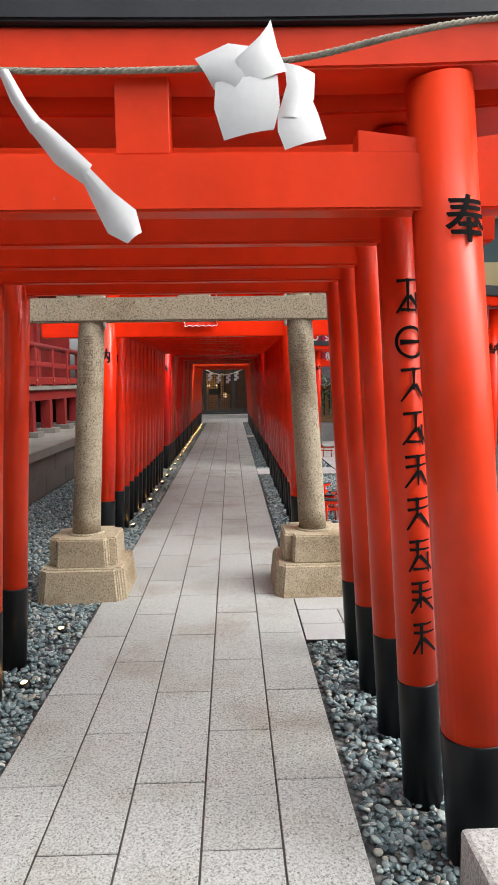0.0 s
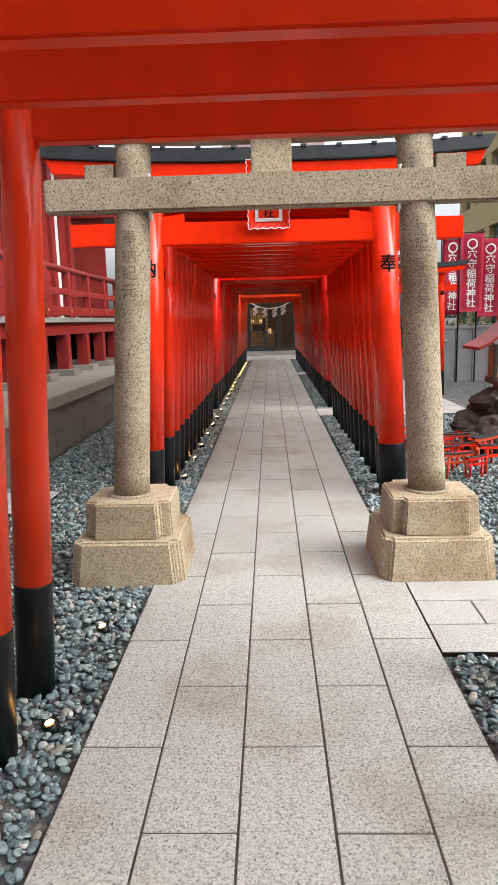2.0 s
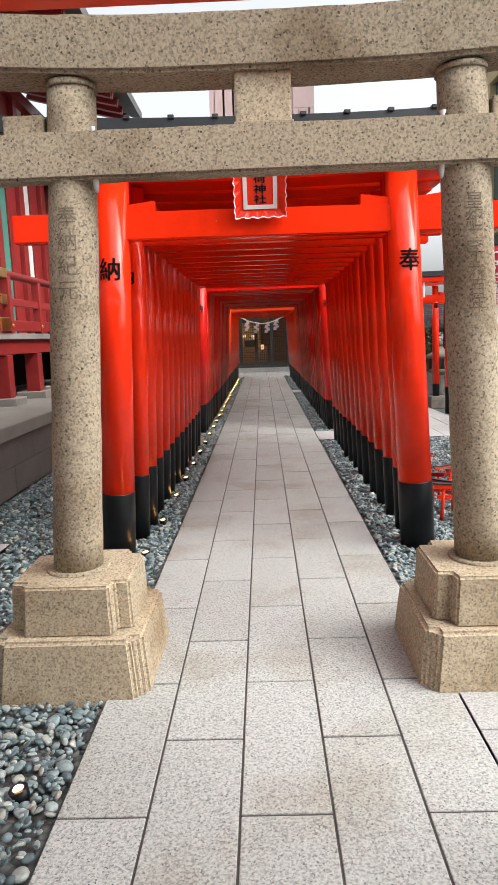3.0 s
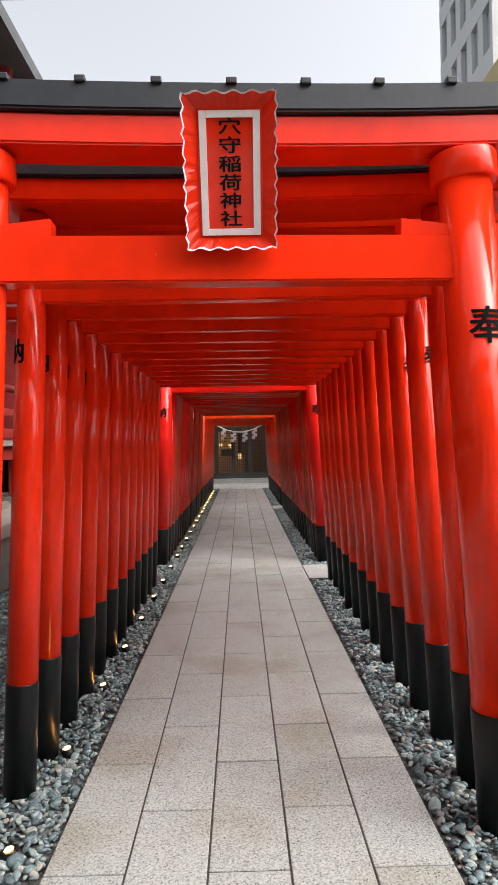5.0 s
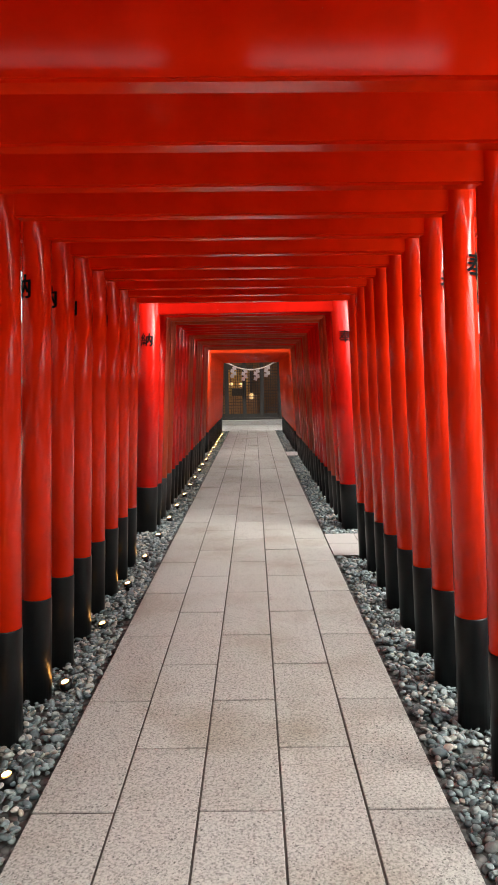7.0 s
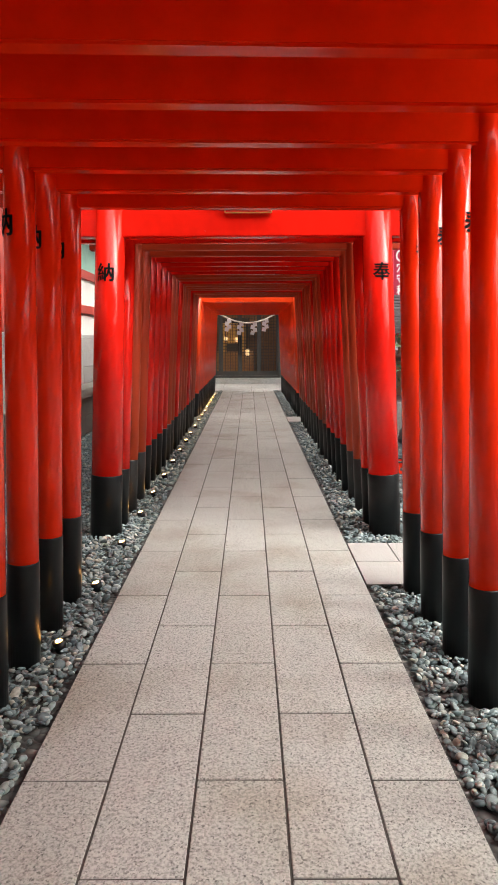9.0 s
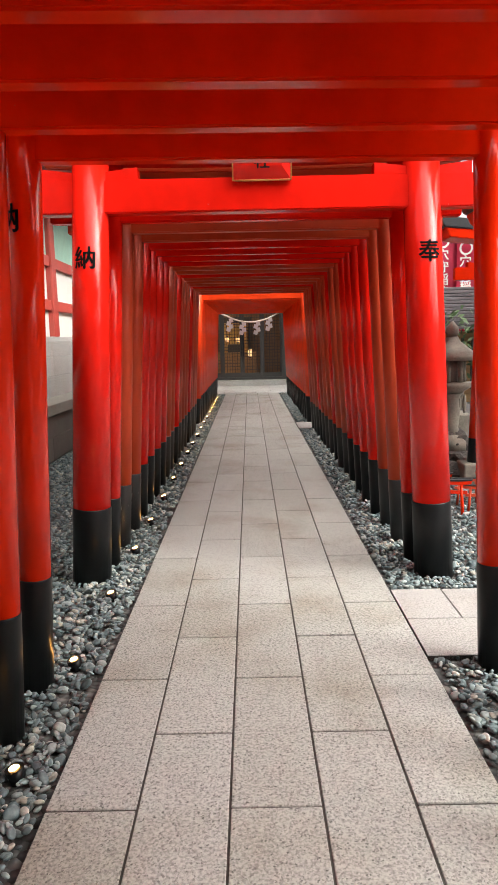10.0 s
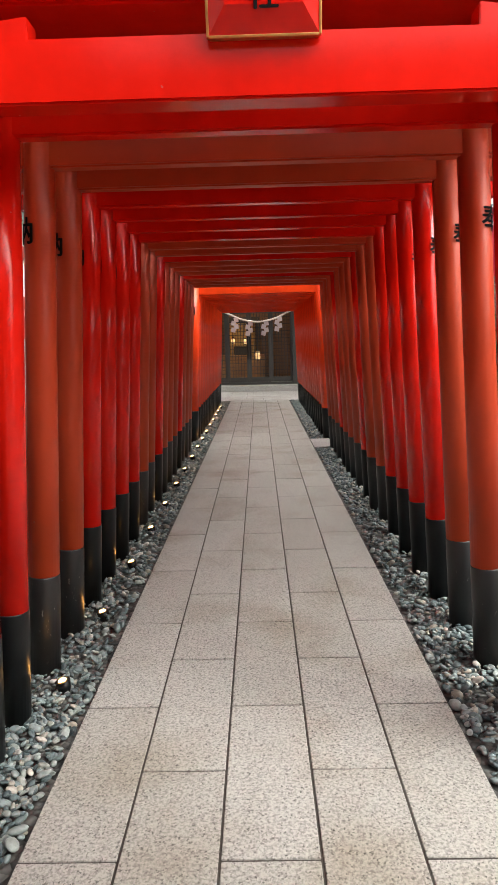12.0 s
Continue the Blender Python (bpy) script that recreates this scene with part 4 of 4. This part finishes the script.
part("board", box(-0.1, 0.1, -0.02, 0.0, 0, 0.3, 0.004), "vermilion", sp)
for x0, x1, z0, z1 in ((-0.12, -0.08, 0, 0.3), (0.08, 0.12, 0, 0.3), (-0.08, 0.08, 0, 0.04), (-0.08, 0.08, 0.26, 0.3)):
    part("frame", box(x0, x1, -0.035, -0.015, z0, z1, 0.003), "white", sp)
for gx_ in (2.2, 3.4):
    o = finish(box(gx_ - 0.14, gx_ + 0.14, 15.66, 15.94, -0.03, 0.22, 0.02), "stone_footing", "lantern_stone")
    tagged(o, "square grey stone footing round a gate post", "footing", "footings")


def hokora():
    t = empty("small_shrine", (3.4, 19.6, 0), "small wooden shrine with ribbed metal roof on stone base", "shrine")
    part("base", box(-1.0, 1.0, -0.8, 0.8, -0.05, 0.5, 0.02), "pale_slab", t, "pale stone base")
    part("body", box(-0.7, 0.7, -0.5, 0.6, 0.5, 1.55, 0.01), "warm_wood", t)
    for k in range(9):
        part("lattice_bar", box(-0.6 + k * 0.15 - 0.02, -0.6 + k * 0.15 + 0.02, -0.53, -0.5, 0.7, 1.45, 0.004), "dark_wood", t)
    for s in (-1, 1):
        part("pillar", box(s * 0.72 - 0.06, s * 0.72 + 0.06, -0.62, -0.5, 0.5, 1.6, 0.008), "dark_wood", t)
    for k in range(12):
        part("roof_sheet", box(-1.15, 1.15, -0.95 + k * 0.085, -0.95 + (k + 1) * 0.085 + 0.02, 1.58 + k * 0.055, 1.62 + k * 0.055, 0.004), "roof_metal", t)
    part("roof_back", box(-1.15, 1.15, 0.09, 0.95, 1.6, 2.22, 0.02), "roof_metal", t)


M["roof_metal"] = varied("roof_metal", (0.16, 0.15, 0.16), 0.45, 0.3, amount=0.25)
hokora()


def fox(x, y, z, turn):
    """A seated fox statue, one plain mesh."""
    bm = bmesh.new()
    for c, r_, sc in (((0, 0, 0.12), 0.12, (0.8, 1.2, 1)), ((0, -0.06, 0.27), 0.09, (0.8, 0.9, 1.5)), ((0, -0.1, 0.44), 0.07, (0.9, 1.2, 0.9)), ((0, 0.14, 0.24), 0.06, (0.7, 0.8, 2.4)), ((0, -0.18, 0.42), 0.03, (0.8, 1.5, 0.8)), ((0.035, -0.08, 0.52), 0.02, (0.8, 0.6, 2.2)), ((-0.035, -0.08, 0.52), 0.02, (0.8, 0.6, 2.2)), ((0.04, -0.14, 0.12), 0.03, (0.8, 0.8, 4)), ((-0.04, -0.14, 0.12), 0.03, (0.8, 0.8, 4))):
        r2 = bmesh.ops.create_icosphere(bm, subdivisions=2, radius=r_)
        bmesh.ops.scale(bm, vec=sc, verts=r2["verts"])
        bmesh.ops.translate(bm, vec=c, verts=r2["verts"])
    o = finish(bm, "fox_statue", "lantern_stone", smooth=True)
    o.matrix_basis = pose(x, y, z, 0, 0, turn)
    tagged(o, "weathered stone fox statue on a plinth", "statue", "fox statues")
    p = finish(box(x - 0.17, x + 0.17, y - 0.22, y + 0.22, -0.05, z + 0.005, 0.02), "statue_plinth", "lantern_stone")
    tagged(p, "grey stone plinth under a statue", "plinth")


fox(2.45, 17.3, 0.55, 20)

# fence and banners
M["concrete"] = varied("concrete", (0.27, 0.27, 0.265), 0.8, amount=0.2, scale=2)
fence = empty("fence", (4.0, 17.6, 0), "pale concrete panel fence behind the garden", "fence", kind="structure")
for k in range(26):
    part("panel", box(0.012 + k * 0.4, 0.388 + k * 0.4, -0.04, 0.04, -0.05, 1.22, 0.012), "concrete", fence)
part("cap", box(0, 10.4, -0.06, 0.06, 1.222, 1.29, 0.012), "concrete", fence)
back = empty("fence", (1.7, 21.6, 0), "pale concrete panel fence behind the small shrine", "fence", kind="structure")
for k in range(8):
    part("panel", box(0.02 + k * 0.9, 0.88 + k * 0.9, -0.04, 0.04, -0.05, 1.28, 0.01), "concrete", back)
    part("post", box(-0.06 + k * 0.9, 0.06 + k * 0.9, -0.07, -0.042, -0.05, 1.34, 0.01), "concrete", back)
M["banner"] = varied("banner_cloth", (0.62, 0.04, 0.095), 0.8, amount=0.15, scale=4, fine=200)


def banner(x, y, z0, w, h, turn, seed):
    """A tall red cloth banner on a black pole, hung from a cross arm."""
    rnd_ = random.Random(seed)
    t = empty("banner", (x, y, 0), "red cloth banner with white writing on black pole", "banner", "row of red banners")
    t.rotation_euler.z = radians(turn)
    part("pole", rod((0, 0, -0.05), (0, 0, z0 + h + 0.12), 0.018, None, 8), "black", t)
    part("arm", rod((-0.03, 0, z0 + h + 0.03), (w + 0.04, 0, z0 + h + 0.03), 0.009, None, 6), "black", t)
    bm = bmesh.new()
    nx, nz = 6, 14
    ph = rnd_.uniform(0, 6)

    def warp(u, v):
        return 0.035 * (1 - v) * math.sin(u * 4 + ph + v * 5) + 0.02 * math.sin(v * 9 + ph)
    g = [[bm.verts.new((0.02 + u / nx * w, warp(u / nx, v / nz), z0 + v / nz * h)) for u in range(nx + 1)] for v in range(nz + 1)]
    for v in range(nz):
        for u in range(nx):
            bm.faces.new((g[v][u], g[v][u + 1], g[v + 1][u + 1], g[v + 1][u]))
    bmesh.ops.solidify(bm, geom=bm.faces[:], thickness=0.003)
    cloth = part("cloth", bm, "banner", t, smooth=True)
    gl_ = glyphs("穴守稲荷神社", w * 0.44, 0, True, 1.0, 0.02)
    for v in gl_.verts:
        z = v.co.z + z0 + h * 0.42
        x_ = v.co.x + 0.02 + w / 2
        v.co = Vector((x_, warp((x_ - 0.02) / w, (z - z0) / h) - 0.007, z))
    part("writing", gl_, "white", cloth, "white writing")
    bm = bmesh.new()
    for k in range(20):
        a0, a1_ = 2 * math.pi * k / 20, 2 * math.pi * (k + 1) / 20
        ring = []
        for a, r_ in ((a0, w * 0.24), (a1_, w * 0.24), (a1_, w * 0.17), (a0, w * 0.17)):
            x_, z = 0.02 + w / 2 + r_ * math.cos(a), z0 + h * 0.87 + r_ * math.sin(a)
            ring.append(bm.verts.new((x_, warp((x_ - 0.02) / w, (z - z0) / h) - 0.007, z)))
        bm.faces.new(ring)
    part("crest", bm, "white", cloth, "round white crest")


for k in range(16):
    banner(2.3 + k * 0.42, 17.42 + (0 if k > 3 else 3.9), 1.5 + 0.06 * (k % 3), 0.5, 1.75, rnd.uniform(-20, 12), k)


# ---- distance ----
def block(name, x0, x1, y0, y1, h, wall, label, storeys, bays, glass):
    """A far building with storeys of real window openings set in piers and spandrels."""
    t = empty(name, ((x0 + x1) / 2, (y0 + y1) / 2, 0), label, "building")
    hx, hy = (x1 - x0) / 2, (y1 - y0) / 2
    part("core", box(-hx + 0.25, hx - 0.25, -hy + 0.25, hy - 0.25, -0.1, h - 0.1), glass, t, "dark glazing")
    sh_ = h / storeys
    for k in range(storeys + 1):
        z = k * sh_
        part("floor_band", box(-hx, hx, -hy, hy, max(-0.1, z - 0.55), z + 0.55 if k < storeys else h + 0.3, 0.02), wall, t)
    for k in range(bays + 1):
        x = -hx + 2 * hx * k / bays
        y = -hy + 2 * hy * k / bays
        part("pier", box(max(-hx, x - 0.35) + 0.01, min(hx, x + 0.35) - 0.01, -hy + 0.02, -hy + 0.3, -0.1, h), wall, t)
        part("pier", box(-hx + 0.02, -hx + 0.3, max(-hy, y - 0.35) + 0.01, min(hy, y + 0.35) - 0.01, -0.1, h), wall, t)


M["cream"] = varied("cream_render", (0.5, 0.4, 0.21), 0.8, amount=0.12, scale=0.6)
M["white_tile"] = varied("white_cladding", (0.5, 0.51, 0.515), 0.6, amount=0.08, scale=0.4)
M["glazing"] = varied("glazing", (0.09, 0.13, 0.14), 0.12, amount=0.2, scale=0.3, bumps=0)
M["pale_glass"] = varied("pale_glass", (0.34, 0.4, 0.42), 0.15, amount=0.12, scale=0.3, bumps=0)
M["pink_wall"] = varied("pink_wall", (0.55, 0.4, 0.38), 0.7, amount=0.1, scale=0.6)
M["leaf"] = varied("hedge_leaf", (0.05, 0.1, 0.03), 0.7, amount=0.5, scale=8)
block("apartment_building", 8.9, 20, 26, 34, 14, "cream", "cream apartment block with white bands beyond the fence", 5, 4, "glazing")
block("office_building", 12.5, 26, 36, 44, 30, "white_tile", "tall pale office block clad in white panels", 9, 5, "pale_glass")
block("office_building", 2.1, 3.3, 42, 46, 17.5, "pink_wall", "narrow pinkish tower far behind the shrine", 6, 2, "pale_glass")
block("office_building", -2.7, -1.0, 44, 48, 16.5, "pink_wall", "narrow pinkish building far behind the shrine", 6, 3, "pale_glass")
block("office_building", 14, 26, 8, 22, 12, "white_tile", "white office block beside the shrine grounds", 4, 4, "glazing")


def hedge(x0, x1, y, z0, z1, seed):
    rnd_ = random.Random(seed)
    bm = bmesh.new()
    for i in range(int((x1 - x0) * 260)):
        c = Vector((rnd_.uniform(x0, x1), y + rnd_.gauss(0, 0.25), rnd_.uniform(z0, z1) + rnd_.gauss(0, 0.1)))
        a = Vector((rnd_.uniform(-1, 1), rnd_.uniform(-1, 1), rnd_.uniform(-1, 1))).normalized()
        b = a.orthogonal().normalized()
        s = rnd_.uniform(0.04, 0.08)
        bm.faces.new([bm.verts.new(c + p) for p in (a * s, b * s * 0.5, -a * s, -b * s * 0.5)])
    o = finish(bm, "hedge", "leaf")
    tagged(o, "clipped green hedge behind the fence", "hedge", kind="stuff")


hedge(2.0, 13.0, 18.6, 0.9, 1.75, 2)

# Unseen block added behind the start; keeps sky light off the front faces.
block("rear_light_blocker", -14, 14, -22, -11, 9, "white_tile", "unseen pale block added behind the approach to block light", 3, 6, "glazing")

# ---- stone block by the first gate ----
tagged(finish(uneven(box(0.94, 1.4, 1.5, 1.98, -0.05, 0.375, 0.02), 0.002), "stone_block", "pale_slab"), "pale granite block at the foot of the first gate", "stone block")


# ---- ground spotlights ----
def spot(y, seed):
    t = empty("ground_spotlight", (-0.9, y, 0), "small warm ground spotlight half buried in gravel", "spotlight", "ground spotlights")
    part("housing", rod((0, 0, -0.03), (-0.012, 0, 0.022), 0.03, 0.034, 14), "black", t)
    part("lens", rod((-0.012, 0, 0.0225), (-0.013, 0, 0.027), 0.019, 0.015, 14), "glow", t, "glowing warm lens")


for k in range(28):
    spot(3.8 + 0.832 * k + random.uniform(-0.05, 0.05), k)

# ---- paving, slab by slab ----
def pave(name, label, x0, x1, y0, y1, w, l, stagger, mat, along_x=False, gap=0.004):
    base_ = tagged(finish(box(x0 + 0.004, x1 - 0.004, y0 + 0.004, y1 - 0.004, -0.12, -0.005), name, "joint"), label, "paving", kind="structure")
    me = None
    a0, a1_, b0, b1 = (y0, y1, x0, x1) if along_x else (x0, x1, y0, y1)
    c = 0
    while a0 + c * w < a1_ - 0.02:
        ws = min(w, a1_ - a0 - c * w)
        b = b0 - (stagger if c % 2 else 0)
        while b < b1 - 0.03:
            lo, hi = max(b, b0), min(b + l, b1)
            if hi - lo > 0.03:
                key = (round(ws, 3), round(hi - lo, 3))
                if me is None:
                    me = {}
                if key not in me:
                    bm = box(gap, key[1] - gap, gap, key[0] - gap, -0.05, 0, 0.0035) if along_x else box(gap, key[0] - gap, gap, key[1] - gap, -0.05, 0, 0.0035)
                    o = finish(bm, "slab", mat, base_)
                    me[key] = o.data
                else:
                    o = new("slab", me[key])
                    o.parent = base_
                o.location = (lo, a0 + c * w, 0) if along_x else (a0 + c * w, lo, 0)
                o.location.z = random.uniform(-0.0015, 0.001)
            b += l
        c += 1
    return base_


L = 0.829
pave("path", "straight path of long pale granite slabs", -0.75, 0.75, 4.488 - 9 * L, 27.9, 0.30, L, 0.418, "slab")
pave("side_pavement", "pale granite side path leading off to the garden", 0.751, 4.2, 4.35, 5.21, 0.287, 0.6, 0.3, "pale_slab", True)
pave("side_pavement", "pale granite side path between two torii rows", 0.751, 2.24, 12.12, 12.96, 0.42, 0.6, 0.3, "pale_slab", True)
pave("side_pavement", "pale granite side path before the last torii row", 0.751, 2.24, 20.3, 21.1, 0.4, 0.6, 0.3, "pale_slab", True)
pave("garden_path", "pale granite path through the side gates", 2.25, 3.25, 12.1, 18.6, 0.333, 0.9, 0.45, "pale_slab")
pave("garden_pavement", "pale granite paving beside the terrace", -2.6, -2.03, 6.76, 7.48, 0.36, 0.6, 0.3, "pale_slab", True)
pave("forecourt", "pale granite forecourt before the sanctuary", -3.5, 3.5, 27.905, 30.99, 0.62, 0.9, 0.45, "pale_slab", True)


# ---- river pebbles ----
def pebbles(name, label, regions, subdiv, density, seed, size):
    """Rounded stones strewn two deep over the given rectangles (x0, x1, y0, y1)."""
    rs = np.random.RandomState(seed)
    bm = bmesh.new()
    bmesh.ops.create_icosphere(bm, subdivisions=subdiv, radius=1)
    bv = np.array([v.co[:] for v in bm.verts])
    bf = np.array([[v.index for v in f.verts] for f in bm.faces])
    bm.free()
    pts = []
    for x0, x1, y0, y1 in regions:
        n_ = int((x1 - x0) * (y1 - y0) * density)
        pts.append(np.stack([rs.uniform(x0, x1, n_), rs.uniform(y0, y1, n_)], 1))
    pts = np.concatenate(pts)
    n_ = len(pts)
    a = size * np.exp(rs.normal(0, 0.28, n_))
    dims = np.stack([a, a * rs.uniform(0.6, 0.9, n_), a * rs.uniform(0.38, 0.6, n_)], 1)
    yaw, tx, ty = rs.uniform(0, 6.283, n_), rs.normal(0, 0.3, n_), rs.normal(0, 0.3, n_)
    shape = bv[None] * (1 + 0.09 * rs.normal(0, 1, (n_, 1, 3)) * np.sign(bv[None])) * dims[:, None]
    c, s_ = np.cos(yaw)[:, None], np.sin(yaw)[:, None]
    x, y, z = shape[..., 0], shape[..., 1], shape[..., 2]
    x, y = x * c - y * s_, x * s_ + y * c
    z = z + x * tx[:, None] + y * ty[:, None]
    zc = rs.uniform(-0.022, -0.002, n_) + 0.008 * np.sin(pts[:, 0] * 5) * np.sin(pts[:, 1] * 3.1)
    V = np.stack([x + pts[:, :1], y + pts[:, 1:], z + zc[:, None]], -1).reshape(-1, 3)
    F = (bf[None] + (np.arange(n_) * len(bv))[:, None, None]).reshape(-1)
    me = bpy.data.meshes.new(name)
    me.vertices.add(len(V))
    me.vertices.foreach_set("co", V.ravel())
    nf = n_ * len(bf)
    me.loops.add(nf * 3)
    me.loops.foreach_set("vertex_index", F.astype(np.int32))
    me.polygons.add(nf)
    me.polygons.foreach_set("loop_start", np.arange(nf, dtype=np.int32) * 3)
    me.polygons.foreach_set("loop_total", np.full(nf, 3, dtype=np.int32))
    me.polygons.foreach_set("use_smooth", np.ones(nf, dtype=bool))
    me.update(calc_edges=True)
    me.materials.append(M["gravel"])
    return tagged(new(name, me), label, "gravel", kind="stuff")


e = 0.775
pebbles("gravel", "blue-grey river pebbles beside the path", [(-1.35, -e, 1.2, 14.2), (e, 1.35, 1.5, 4.33), (e, 1.35, 5.23, 12.1), (e, 1.35, 12.99, 14.5)], 2, 1650, 1, 0.0155)
pebbles("gravel", "blue-grey river pebbles along the far rows", [(-1.3, -e, 14.2, 27.85), (e, 1.3, 14.5, 20.28), (e, 1.3, 21.12, 27.85), (-2.58, -1.35, 4.0, 6.74), (-2.02, -1.35, 6.74, 7.5), (-2.58, -1.35, 7.5, 19), (1.35, 2.9, 5.23, 12.05), (1.35, 2.2, 13.0, 17.5)], 1, 900, 2, 0.0185)
